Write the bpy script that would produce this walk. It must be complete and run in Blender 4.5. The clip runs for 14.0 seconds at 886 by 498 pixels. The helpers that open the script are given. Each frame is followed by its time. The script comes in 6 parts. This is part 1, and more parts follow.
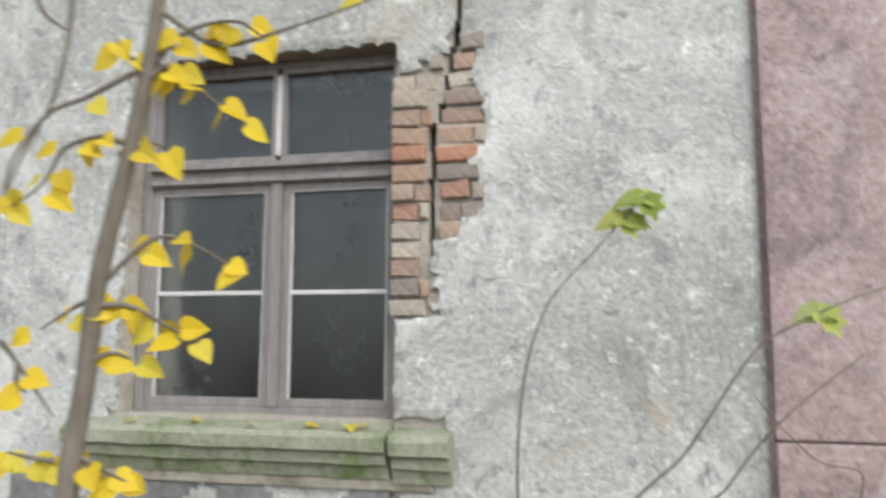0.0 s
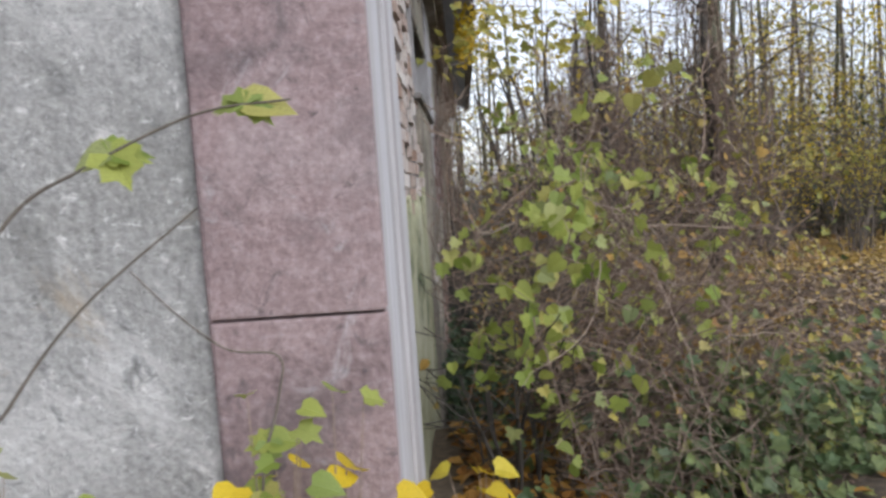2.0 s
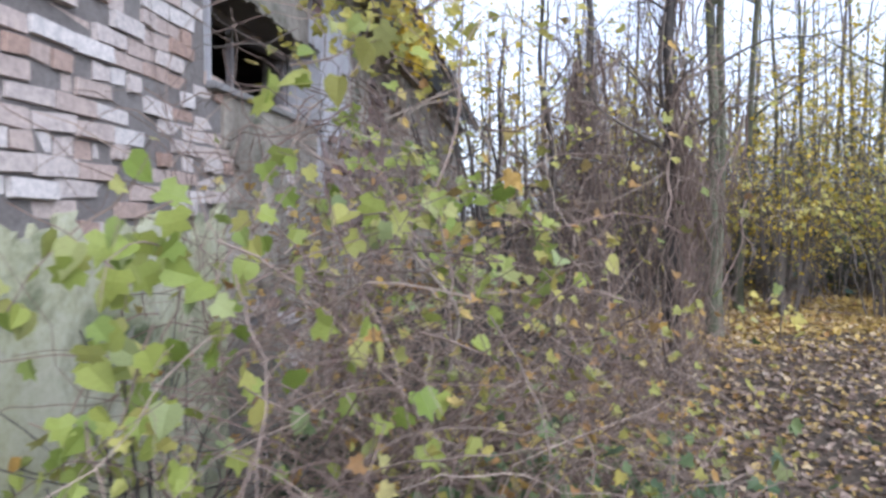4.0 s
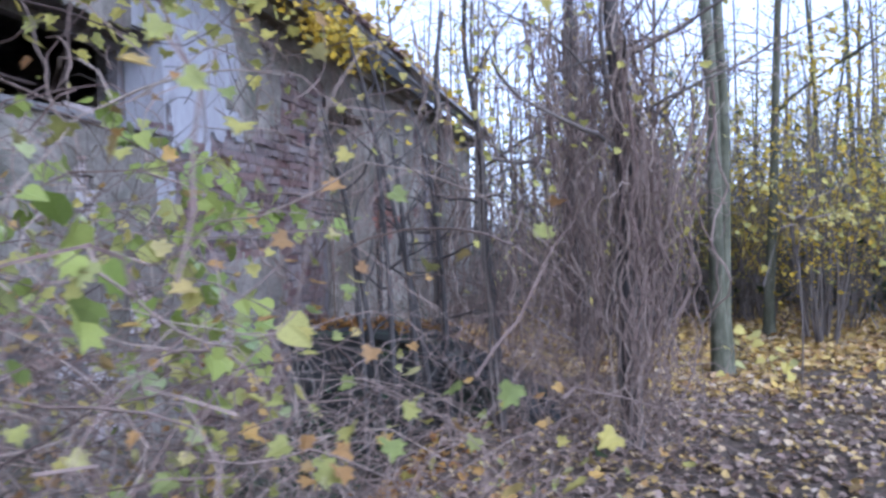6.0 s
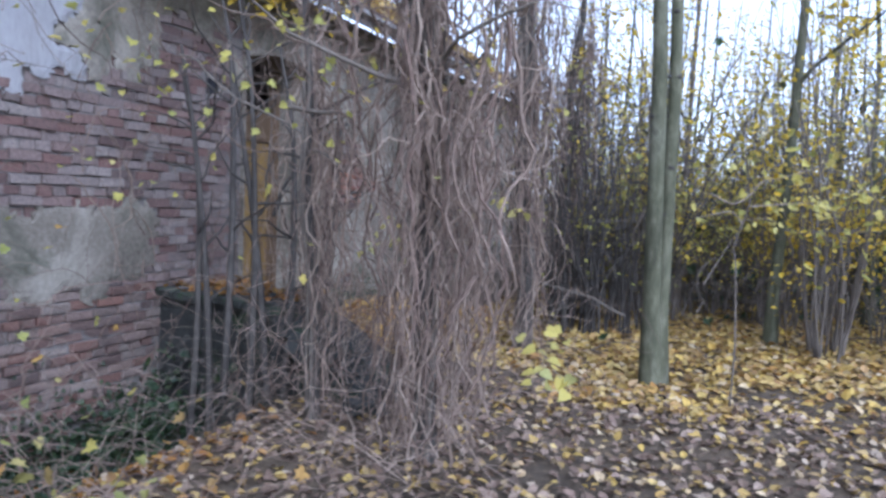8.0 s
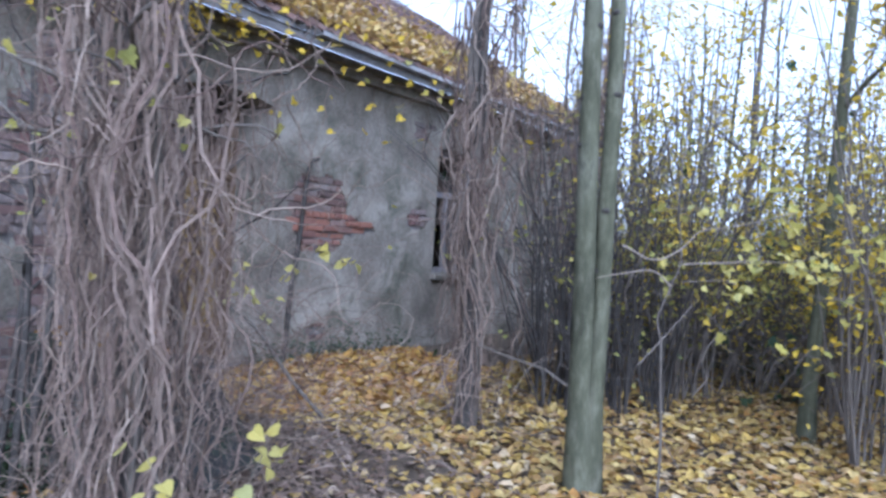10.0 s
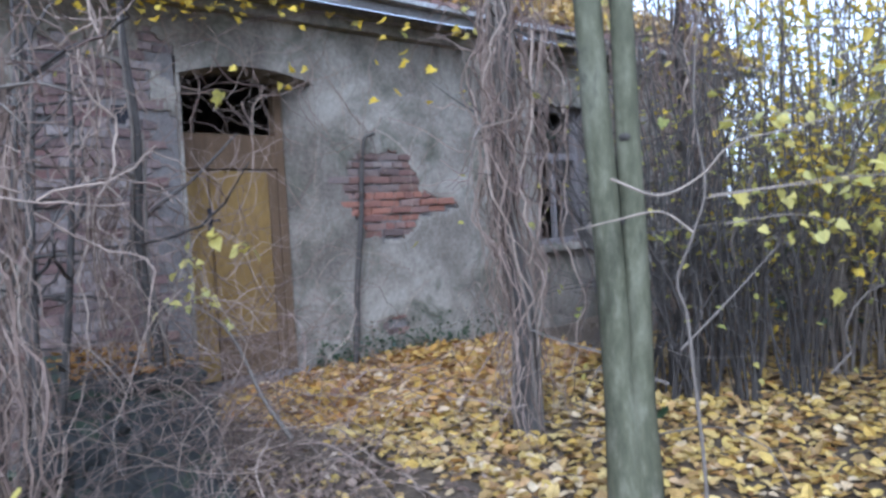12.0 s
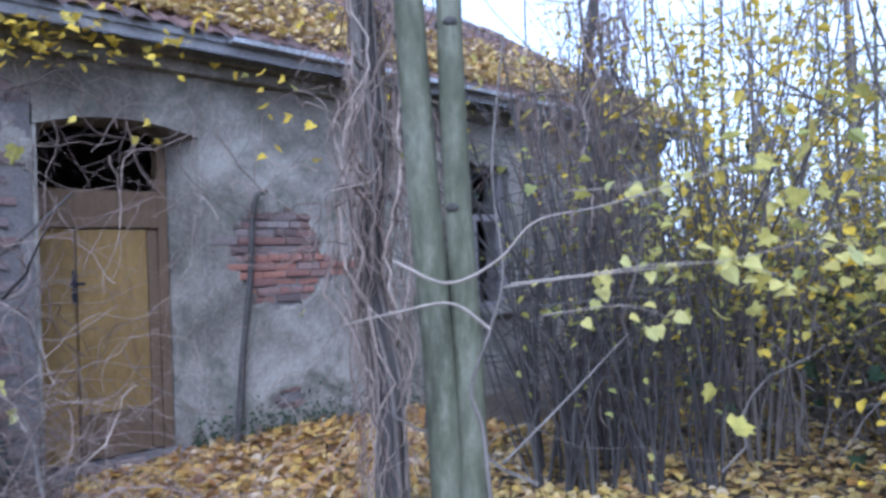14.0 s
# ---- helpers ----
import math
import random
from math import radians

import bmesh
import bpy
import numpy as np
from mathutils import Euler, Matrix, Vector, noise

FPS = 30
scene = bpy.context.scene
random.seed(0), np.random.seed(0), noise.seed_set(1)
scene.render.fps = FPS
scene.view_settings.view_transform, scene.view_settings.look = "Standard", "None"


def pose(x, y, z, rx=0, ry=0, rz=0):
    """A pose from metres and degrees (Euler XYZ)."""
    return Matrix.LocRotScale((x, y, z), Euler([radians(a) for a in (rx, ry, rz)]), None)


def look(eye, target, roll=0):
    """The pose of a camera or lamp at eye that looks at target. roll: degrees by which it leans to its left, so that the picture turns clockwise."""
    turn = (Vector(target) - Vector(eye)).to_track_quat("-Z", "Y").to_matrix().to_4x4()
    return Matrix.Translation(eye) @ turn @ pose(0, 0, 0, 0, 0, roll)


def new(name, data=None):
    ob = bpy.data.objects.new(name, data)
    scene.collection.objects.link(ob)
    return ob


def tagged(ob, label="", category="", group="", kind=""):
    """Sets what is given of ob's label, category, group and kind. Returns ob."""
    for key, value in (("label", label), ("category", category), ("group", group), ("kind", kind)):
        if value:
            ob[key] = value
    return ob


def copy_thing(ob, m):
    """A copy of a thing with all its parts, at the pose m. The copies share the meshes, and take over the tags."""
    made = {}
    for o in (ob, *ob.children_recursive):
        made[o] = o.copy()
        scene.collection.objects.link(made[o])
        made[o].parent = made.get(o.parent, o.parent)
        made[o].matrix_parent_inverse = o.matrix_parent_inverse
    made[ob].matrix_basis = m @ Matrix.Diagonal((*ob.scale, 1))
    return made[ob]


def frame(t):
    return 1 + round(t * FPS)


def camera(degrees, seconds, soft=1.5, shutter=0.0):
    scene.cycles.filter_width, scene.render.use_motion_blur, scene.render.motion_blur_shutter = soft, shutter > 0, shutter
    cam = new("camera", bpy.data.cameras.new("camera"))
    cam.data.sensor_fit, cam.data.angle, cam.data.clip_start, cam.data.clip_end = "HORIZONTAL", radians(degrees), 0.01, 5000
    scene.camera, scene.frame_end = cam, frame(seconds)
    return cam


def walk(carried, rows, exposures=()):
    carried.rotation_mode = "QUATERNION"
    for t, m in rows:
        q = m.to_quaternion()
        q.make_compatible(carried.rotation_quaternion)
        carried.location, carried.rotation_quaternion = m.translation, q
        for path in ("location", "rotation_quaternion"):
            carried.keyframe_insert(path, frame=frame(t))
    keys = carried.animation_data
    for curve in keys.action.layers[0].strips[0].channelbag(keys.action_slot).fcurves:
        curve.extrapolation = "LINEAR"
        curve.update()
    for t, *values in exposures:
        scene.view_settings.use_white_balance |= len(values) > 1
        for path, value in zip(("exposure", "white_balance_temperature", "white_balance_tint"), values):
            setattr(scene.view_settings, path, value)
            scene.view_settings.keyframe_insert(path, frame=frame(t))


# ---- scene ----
cam = camera(61.0, 14.0, soft=3.0, shutter=0.25)
ROWS = [
    (0.0, (-1.028, -2.896, 1.533), (-1.889, 0.980, 2.016), 0.19),
    (0.5, (-0.648, -2.656, 1.527), (-1.288, 1.291, 1.624), -6.35),
    (1.0, (-0.291, -2.473, 1.490), (-1.017, 1.460, 1.460), -6.95),
    (1.5, (-0.036, -2.256, 1.453), (-0.254, 1.736, 1.347), -3.86),
    (2.0, (0.183, -2.031, 1.506), (0.141, 1.956, 1.184), -3.93),
    (2.5, (0.438, -1.869, 1.466), (-0.070, 2.089, 1.188), -4.13),
    (3.0, (0.726, -1.721, 1.526), (0.656, 2.262, 1.156), 1.31),
    (3.2, (0.865, -1.581, 1.495), (0.790, 2.406, 1.184), -0.10),
    (5.3, (2.250, 0.411, 1.469), (1.325, 4.299, 1.314), -0.18),
    (5.5, (2.243, 0.466, 1.502), (1.307, 4.348, 1.265), -4.55),
    (6.0, (2.596, 0.733, 1.484), (1.902, 4.671, 1.379), -1.59),
    (6.5, (2.915, 1.031, 1.521), (2.037, 4.925, 1.264), -3.94),
    (7.0, (3.297, 1.207, 1.623), (1.724, 4.868, 1.267), -1.47),
    (7.5, (4.035, 1.521, 1.439), (2.661, 5.274, 1.286), 1.62),
    (8.0, (4.381, 1.960, 1.435), (3.031, 5.717, 1.185), 2.18),
    (8.5, (4.756, 2.365, 1.498), (2.751, 5.821, 1.303), 1.74),
    (9.0, (5.065, 2.791, 1.514), (3.164, 6.308, 1.383), 1.71),
    (9.2, (5.228, 2.944, 1.571), (3.259, 6.425, 1.500), 3.18),
    (11.3, (5.750, 4.949, 1.496), (3.157, 7.994, 1.461), -3.95),
    (11.5, (5.798, 5.040, 1.491), (2.890, 7.786, 1.451), -3.41),
    (12.0, (5.870, 5.327, 1.468), (3.003, 8.111, 1.297), -3.29),
    (12.5, (5.842, 5.539, 1.495), (2.967, 8.315, 1.333), -3.09),
    (13.0, (5.895, 5.718, 1.504), (2.762, 8.204, 1.434), -3.76),
    (13.5, (5.981, 5.939, 1.508), (3.038, 8.647, 1.405), -2.91),
    (14.0, (5.998, 6.151, 1.542), (3.243, 9.049, 1.648), -2.50),
]

EXPOSURES = [(0.0, 1.13, 6350, 7), (0.5, 0.95, 6500, 9), (1.0, 0.88, 6600, 11), (1.5, 0.68, 6300, 13), (2.5, 0.97, 6000, 13), (3.0, 1.18, 5850, 13), (5.5, 1.28, 4850, 22), (6.5, 1.32, 4750, 22), (7.0, 1.36, 4850, 20), (8.0, 1.28, 4950, 16), (9.0, 1.3, 4750, 17), (12.0, 1.52, 4850, 14), (13.5, 1.6, 4950, 17), (14.0, 1.47, 4550, 18)]
walk(cam, [(t, look(e, g, r)) for t, e, g, r in ROWS], EXPOSURES)

# ---- world and sun ----
SUN_EL, SUN_AZ = radians(42), radians(140)
world = bpy.data.worlds.new("overcast_sky")
scene.world = world
world.use_nodes = True
wn, wl = world.node_tree.nodes, world.node_tree.links
sky = wn.new("ShaderNodeTexSky")
sky.sky_type, sky.sun_disc = "NISHITA", False
sky.sun_elevation, sky.sun_rotation = SUN_EL, SUN_AZ
sky.air_density, sky.dust_density, sky.ozone_density = 1.0, 1.2, 1.5
hsv = wn.new("ShaderNodeHueSaturation")
hsv.inputs["Saturation"].default_value = 0.3
wl.new(sky.outputs[0], hsv.inputs["Color"])
wl.new(hsv.outputs[0], wn["Background"].inputs[0])
wn["Background"].inputs[1].default_value = 0.15
sun_data = bpy.data.lights.new("sun", "SUN")
sun_data.energy, sun_data.angle, sun_data.color = 1.1, radians(50), (1.0, 0.98, 0.95)
sun = new("sun", sun_data)
sun_dir = Vector((math.sin(SUN_AZ) * math.cos(SUN_EL), math.cos(SUN_AZ) * math.cos(SUN_EL), math.sin(SUN_EL)))
sun.matrix_world = look(sun_dir * 60, (0, 0, 0))

# ---- materials ----
def nodes_of(name):
    m = bpy.data.materials.new(name)
    m.use_nodes = True
    return m, m.node_tree.nodes, m.node_tree.links


def ramp(n, l, source, stops, interp="LINEAR"):
    r = n.new("ShaderNodeValToRGB")
    e = r.color_ramp.elements
    r.color_ramp.interpolation = interp
    while len(e) < len(stops):
        e.new(0.5)
    for el, (p, c) in zip(e, stops):
        el.position, el.color = p, (*c, 1)
    l.new(source, r.inputs[0])
    return r.outputs[0]


def noise_tex(n, l, scale, detail=6, rough=0.6, stretch=None, distort=0.0):
    tc = n.new("ShaderNodeTexCoord")
    mp = n.new("ShaderNodeMapping")
    if stretch:
        mp.inputs["Scale"].default_value = stretch
    l.new(tc.outputs["Object"], mp.inputs[0])
    t = n.new("ShaderNodeTexNoise")
    t.inputs["Scale"].default_value, t.inputs["Detail"].default_value = scale, detail
    t.inputs["Roughness"].default_value, t.inputs["Distortion"].default_value = rough, distort
    l.new(mp.outputs[0], t.inputs["Vector"])
    return t.outputs["Fac"]


def mixed(n, l, fac, a, b, mode="MIX"):
    m = n.new("ShaderNodeMix")
    m.data_type, m.blend_type = "RGBA", mode
    for sock, v in ((m.inputs[0], fac), (m.inputs[6], a), (m.inputs[7], b)):
        if isinstance(v, tuple):
            sock.default_value = (*v, 1)
        elif isinstance(v, float):
            sock.default_value = v
        else:
            l.new(v, sock)
    return m.outputs[2]


def bumped(n, l, height, strength, dist=0.01, normal=None):
    b = n.new("ShaderNodeBump")
    b.inputs["Strength"].default_value, b.inputs["Distance"].default_value = strength, dist
    l.new(height, b.inputs["Height"])
    if normal:
        l.new(normal, b.inputs["Normal"])
    return b.outputs[0]


def surface(name, coarse, fine, fine_scale=40.0, coarse_scale=1.3, amount=0.5, rough=0.9, bump=0.5, bump_scale=None, dist=0.01,
            stretch=None, stains=None, metal=0.0, spec=0.3):
    """Two scales of colour, an optional stain (colour, scale, low, high) and a fine relief."""
    m, n, l = nodes_of(name)
    b = n["Principled BSDF"]
    big = ramp(n, l, noise_tex(n, l, coarse_scale, 8, 0.65, stretch, 0.4), [(0.38 + 0.24 * i / max(1, len(coarse) - 1), c) for i, c in enumerate(coarse)])
    small = ramp(n, l, noise_tex(n, l, fine_scale, 5, 0.7, stretch), [(0.3 + 0.4 * i / max(1, len(fine) - 1), c) for i, c in enumerate(fine)])
    col = mixed(n, l, amount, big, small)
    for c, sc, lo, hi in stains or ():
        f = ramp(n, l, noise_tex(n, l, sc, 9, 0.7, stretch, 0.8), [(lo, (0, 0, 0)), (hi, (1, 1, 1))])
        col = mixed(n, l, f, col, c)
    l.new(col, b.inputs["Base Color"])
    b.inputs["Roughness"].default_value, b.inputs["Metallic"].default_value = rough, metal
    b.inputs["Specular IOR Level"].default_value = spec
    h = noise_tex(n, l, bump_scale or fine_scale, 6, 0.7, stretch)
    h2 = noise_tex(n, l, (bump_scale or fine_scale) * 0.18, 4, 0.6, stretch)
    l.new(bumped(n, l, h, bump, dist, bumped(n, l, h2, bump * 0.6, dist * 2)), b.inputs["Normal"])
    return m


def island_colours(name, stops, rough=0.7, use_object=False, grain=60.0, bump=0.3, translucent=0.0, spec=0.25):
    """Colour picked per piece from a ramp, with grain over it."""
    m, n, l = nodes_of(name)
    b = n["Principled BSDF"]
    src = n.new("ShaderNodeObjectInfo").outputs["Random"] if use_object else n.new("ShaderNodeNewGeometry").outputs["Random Per Island"]
    k = len(stops)
    col = ramp(n, l, src, [(i / (k - 1), c) for i, c in enumerate(stops)])
    g = ramp(n, l, noise_tex(n, l, grain, 5, 0.7), [(0.3, (0.55, 0.55, 0.55)), (0.7, (1.25, 1.2, 1.15))])
    col = mixed(n, l, 0.8, col, g, "MULTIPLY")
    l.new(col, b.inputs["Base Color"])
    b.inputs["Roughness"].default_value = rough
    b.inputs["Specular IOR Level"].default_value = spec
    l.new(bumped(n, l, noise_tex(n, l, grain * 0.7, 5, 0.7), bump, 0.004), b.inputs["Normal"])
    if translucent:
        tr = n.new("ShaderNodeBsdfTranslucent")
        l.new(col, tr.inputs[0])
        mx = n.new("ShaderNodeMixShader")
        mx.inputs[0].default_value = translucent
        l.new(b.outputs[0], mx.inputs[1])
        l.new(tr.outputs[0], mx.inputs[2])
        l.new(mx.outputs[0], n["Material Output"].inputs[0])
    return m


M_ROUGHCAST = surface("grey_roughcast", [(0.22, 0.215, 0.20), (0.36, 0.355, 0.335), (0.52, 0.505, 0.48)], [(0.18, 0.175, 0.16), (0.39, 0.385, 0.36), (0.60, 0.585, 0.55)],
                      38, 0.8, 0.55, 0.95, 0.8, 55, 0.012, stains=[((0.56, 0.55, 0.52), 1.7, 0.50, 0.66), ((0.24, 0.235, 0.22), 1.2, 0.56, 0.70), ((0.20, 0.20, 0.19), 9.0, 0.56, 0.68), ((0.36, 0.30, 0.22), 1.4, 0.60, 0.72), ((0.64, 0.63, 0.60), 16.0, 0.58, 0.66), ((0.62, 0.60, 0.57), 5.0, 0.60, 0.70)])
M_PINK = surface("pink_roughcast", [(0.18, 0.13, 0.13), (0.335, 0.245, 0.24), (0.41, 0.34, 0.335)], [(0.11, 0.08, 0.08), (0.31, 0.23, 0.22), (0.50, 0.41, 0.40)],
                 34, 1.4, 0.5, 0.95, 0.7, 50, 0.010, stains=[((0.13, 0.11, 0.11), 2.4, 0.52, 0.72), ((0.12, 0.10, 0.10), 11.0, 0.58, 0.70), ((0.45, 0.42, 0.42), 4.5, 0.58, 0.72)])
M_PALE = surface("pale_plaster", [(0.258, 0.249, 0.241), (0.344, 0.335, 0.335), (0.430, 0.430, 0.439)], [(0.232, 0.224, 0.215), (0.344, 0.335, 0.335), (0.447, 0.447, 0.439)],
                 25, 1.6, 0.4, 0.9, 0.4, 30, 0.008, (1, 1, 0.3), stains=[((0.232, 0.224, 0.198), 2.5, 0.58, 0.72)])
M_RETURN = surface("streaked_plaster", [(0.27, 0.235, 0.225), (0.40, 0.38, 0.37), (0.52, 0.52, 0.54)], [(0.22, 0.21, 0.20), (0.40, 0.385, 0.38), (0.55, 0.54, 0.55)],
                   30, 5.5, 0.45, 0.9, 0.4, 40, 0.006, (1, 1, 0.06), stains=[((0.25, 0.25, 0.18), 2.0, 0.58, 0.75)])
M_GREYPL = surface("weathered_grey_plaster", [(0.094, 0.076, 0.058), (0.217, 0.192, 0.151), (0.390, 0.354, 0.289)], [(0.079, 0.065, 0.052), (0.217, 0.192, 0.156), (0.383, 0.350, 0.292)],
                   26, 1.1, 0.4, 0.93, 0.5, 35, 0.01, stains=[((0.094, 0.094, 0.065), 1.7, 0.50, 0.66), ((0.289, 0.282, 0.267), 1.4, 0.68, 0.80)])
M_OLIVE = surface("mossy_yellow_plaster", [(0.22, 0.23, 0.12), (0.36, 0.36, 0.22), (0.46, 0.45, 0.33)], [(0.2, 0.2, 0.12), (0.38, 0.37, 0.25), (0.5, 0.48, 0.38)],
                  28, 1.8, 0.45, 0.95, 0.5, 30, 0.01, stains=[((0.06, 0.08, 0.03), 1.5, 0.54, 0.70), ((0.3, 0.28, 0.24), 6.0, 0.58, 0.70)])
M_COAT = surface("dark_peeling_coat", [(0.10, 0.10, 0.095), (0.16, 0.16, 0.15), (0.24, 0.235, 0.225)], [(0.08, 0.08, 0.075), (0.17, 0.165, 0.16), (0.3, 0.29, 0.28)], 26, 2.0, 0.4, 0.95, 0.5, 35, 0.008)
# mortar colour lowered to carry the shadow of deep eroded brick joints
M_MORTAR = surface("old_mortar_joint_shade", [(0.124, 0.105, 0.093), (0.198, 0.180, 0.161)], [(0.093, 0.081, 0.074), (0.248, 0.229, 0.211)], 50, 2.0, 0.5, 0.95, 0.8)
M_MORTAR_PALE = surface("pale_crumbling_mortar", [(0.26, 0.22, 0.18), (0.40, 0.365, 0.32)], [(0.18, 0.155, 0.13), (0.46, 0.42, 0.37)], 50, 4.0, 0.5, 0.95, 0.8)
M_BRICK = island_colours("weathered_brick", [(0.185, 0.105, 0.085), (0.155, 0.105, 0.09), (0.24, 0.19, 0.165), (0.125, 0.095, 0.085), (0.20, 0.115, 0.09), (0.27, 0.23, 0.20), (0.165, 0.13, 0.115)], 0.92, True, 45, 0.9)
M_BRICK_PALE = island_colours("limewashed_brick", [(0.50, 0.46, 0.43), (0.40, 0.33, 0.29), (0.56, 0.53, 0.50), (0.44, 0.38, 0.34), (0.34, 0.24, 0.19), (0.52, 0.48, 0.45)], 0.92, False, 38, 0.8)
M_BRICK_RED = island_colours("fresh_red_brick", [(0.25, 0.125, 0.09), (0.30, 0.145, 0.10), (0.20, 0.11, 0.09), (0.26, 0.185, 0.155)], 0.9, True, 45, 0.7)
M_BRICK_MIX = island_colours("dull_purple_brick", [(0.165, 0.11, 0.098), (0.22, 0.175, 0.16), (0.27, 0.235, 0.215), (0.125, 0.095, 0.088), (0.19, 0.115, 0.10), (0.24, 0.205, 0.19)], 0.92, False, 40, 0.8)
M_BRICK_OLD = island_colours("old_facade_brick", [(0.32, 0.27, 0.22), (0.36, 0.185, 0.125), (0.25, 0.21, 0.18), (0.44, 0.39, 0.33), (0.34, 0.24, 0.18), (0.20, 0.175, 0.16), (0.40, 0.35, 0.29)], 0.92, True, 40, 0.9)
M_MOSSY_STONE = surface("mossy_sill_stone", [(0.15, 0.16, 0.10), (0.24, 0.25, 0.17), (0.32, 0.31, 0.24)], [(0.11, 0.11, 0.08), (0.24, 0.24, 0.18), (0.36, 0.35, 0.29)],
                        35, 3.0, 0.5, 0.95, 0.6, 40, 0.01, stains=[((0.10, 0.15, 0.04), 3.5, 0.50, 0.66)])
M_OLDWOOD = surface("weathered_grey_wood", [(0.136, 0.120, 0.112), (0.192, 0.168, 0.160), (0.240, 0.216, 0.208)], [(0.096, 0.080, 0.080), (0.192, 0.176, 0.168), (0.288, 0.264, 0.256)],
                    30, 3.0, 0.5, 0.8, 0.4, 40, 0.004, (6, 6, 0.5))
M_PALEWOOD = surface("worn_pale_paint", [(0.45, 0.44, 0.42), (0.6, 0.59, 0.57)], [(0.25, 0.23, 0.22), (0.6, 0.59, 0.57)], 40, 3.0, 0.5, 0.75, 0.3)
M_OCHRE = surface("ochre_board", [(0.17, 0.105, 0.03), (0.235, 0.15, 0.045), (0.28, 0.185, 0.065)], [(0.13, 0.085, 0.03), (0.23, 0.145, 0.045), (0.29, 0.19, 0.07)],
                  25, 1.6, 0.4, 0.75, 0.2, 40, 0.003, (1, 1, 0.4), stains=[((0.12, 0.075, 0.04), 2.0, 0.6, 0.75)])
M_BROWNWOOD = surface("brown_door_frame", [(0.10, 0.065, 0.035), (0.16, 0.10, 0.055)], [(0.07, 0.05, 0.03), (0.17, 0.11, 0.06)], 30, 3.0, 0.5, 0.8, 0.3, 40, 0.004, (5, 5, 0.5))
M_DARK = surface("dark_interior", [(0.015, 0.016, 0.02), (0.03, 0.03, 0.034)], [(0.012, 0.012, 0.015), (0.03, 0.03, 0.035)], 10, 1.0, 0.5, 0.9, 0.2)
M_DARKSTONE = surface("dark_mossy_masonry", [(0.022, 0.024, 0.022), (0.05, 0.05, 0.045), (0.075, 0.072, 0.065)], [(0.02, 0.02, 0.02), (0.06, 0.06, 0.05)], 25, 2.5, 0.5, 0.85, 0.7, 30, 0.015,
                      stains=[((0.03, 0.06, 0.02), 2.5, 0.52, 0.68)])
M_ROOFTILE = island_colours("old_clay_roof_tile", [(0.10, 0.06, 0.05), (0.16, 0.10, 0.08), (0.07, 0.055, 0.05), (0.2, 0.13, 0.1)], 0.9, False, 40, 0.6)
M_EAVE = surface("grey_eave_board", [(0.16, 0.15, 0.14), (0.28, 0.27, 0.26)], [(0.12, 0.11, 0.1), (0.3, 0.29, 0.28)], 30, 2.5, 0.5, 0.85, 0.4, 40, 0.004)
M_ZINC = surface("pale_gutter_metal", [(0.14, 0.135, 0.12), (0.30, 0.29, 0.28), (0.50, 0.50, 0.50)], [(0.12, 0.11, 0.1), (0.3, 0.29, 0.28), (0.5, 0.5, 0.5)], 30, 2.2, 0.5, 0.7, 0.3, metal=0.1)
M_BARK = surface("smooth_grey_green_bark", [(0.031, 0.031, 0.016), (0.090, 0.090, 0.050), (0.178, 0.172, 0.115)], [(0.022, 0.022, 0.013), (0.089, 0.089, 0.053), (0.222, 0.211, 0.148)], 14, 3.2, 0.5, 0.85, 0.5, 35, 0.008, (1, 1, 0.35),
                 stains=[((0.030, 0.031, 0.022), 3.0, 0.56, 0.68), ((0.222, 0.215, 0.170), 2.2, 0.60, 0.72)])
M_BARK_BROWN = surface("dull_brown_bark", [(0.085, 0.07, 0.055), (0.14, 0.12, 0.095), (0.19, 0.165, 0.14)], [(0.05, 0.042, 0.035), (0.14, 0.115, 0.09), (0.22, 0.19, 0.16)], 30, 3.0, 0.5, 0.9, 0.6, 35, 0.01, (1, 1, 0.3))
M_BARK_DARK = surface("damp_dark_bark", [(0.03, 0.026, 0.022), (0.06, 0.052, 0.044), (0.09, 0.08, 0.065)], [(0.02, 0.018, 0.015), (0.06, 0.052, 0.044), (0.11, 0.1, 0.085)], 26, 3.0, 0.5, 0.85, 0.6, 35, 0.01, (1, 1, 0.3))
M_VINE = island_colours("dry_vine_bark", [(0.128, 0.093, 0.071), (0.186, 0.137, 0.108), (0.264, 0.201, 0.157), (0.157, 0.113, 0.088), (0.392, 0.314, 0.245), (0.083, 0.060, 0.047), (0.215, 0.152, 0.122)], 0.85, False, 25, 0.4)
M_TWIG = island_colours("pale_twig_bark", [(0.222, 0.182, 0.136), (0.281, 0.238, 0.186), (0.163, 0.126, 0.093)], 0.8, False, 30, 0.3)
M_LEAF_YELLOW = island_colours("yellow_autumn_leaf", [(0.62, 0.43, 0.03), (0.70, 0.52, 0.05), (0.55, 0.40, 0.05), (0.60, 0.50, 0.09)], 0.55, False, 25, 0.2, 0.4)
M_LEAF_YELLOW_OB = island_colours("bright_yellow_leaf", [(0.66, 0.47, 0.02), (0.74, 0.56, 0.04), (0.60, 0.44, 0.03), (0.62, 0.54, 0.07)], 0.5, True, 25, 0.2, 0.4)
M_LEAF_GREEN_OB = island_colours("yellow_green_climber_leaf", [(0.20, 0.27, 0.05), (0.30, 0.36, 0.08), (0.38, 0.42, 0.10), (0.25, 0.33, 0.09), (0.45, 0.42, 0.12), (0.30, 0.38, 0.18)], 0.5, True, 25, 0.2, 0.4)
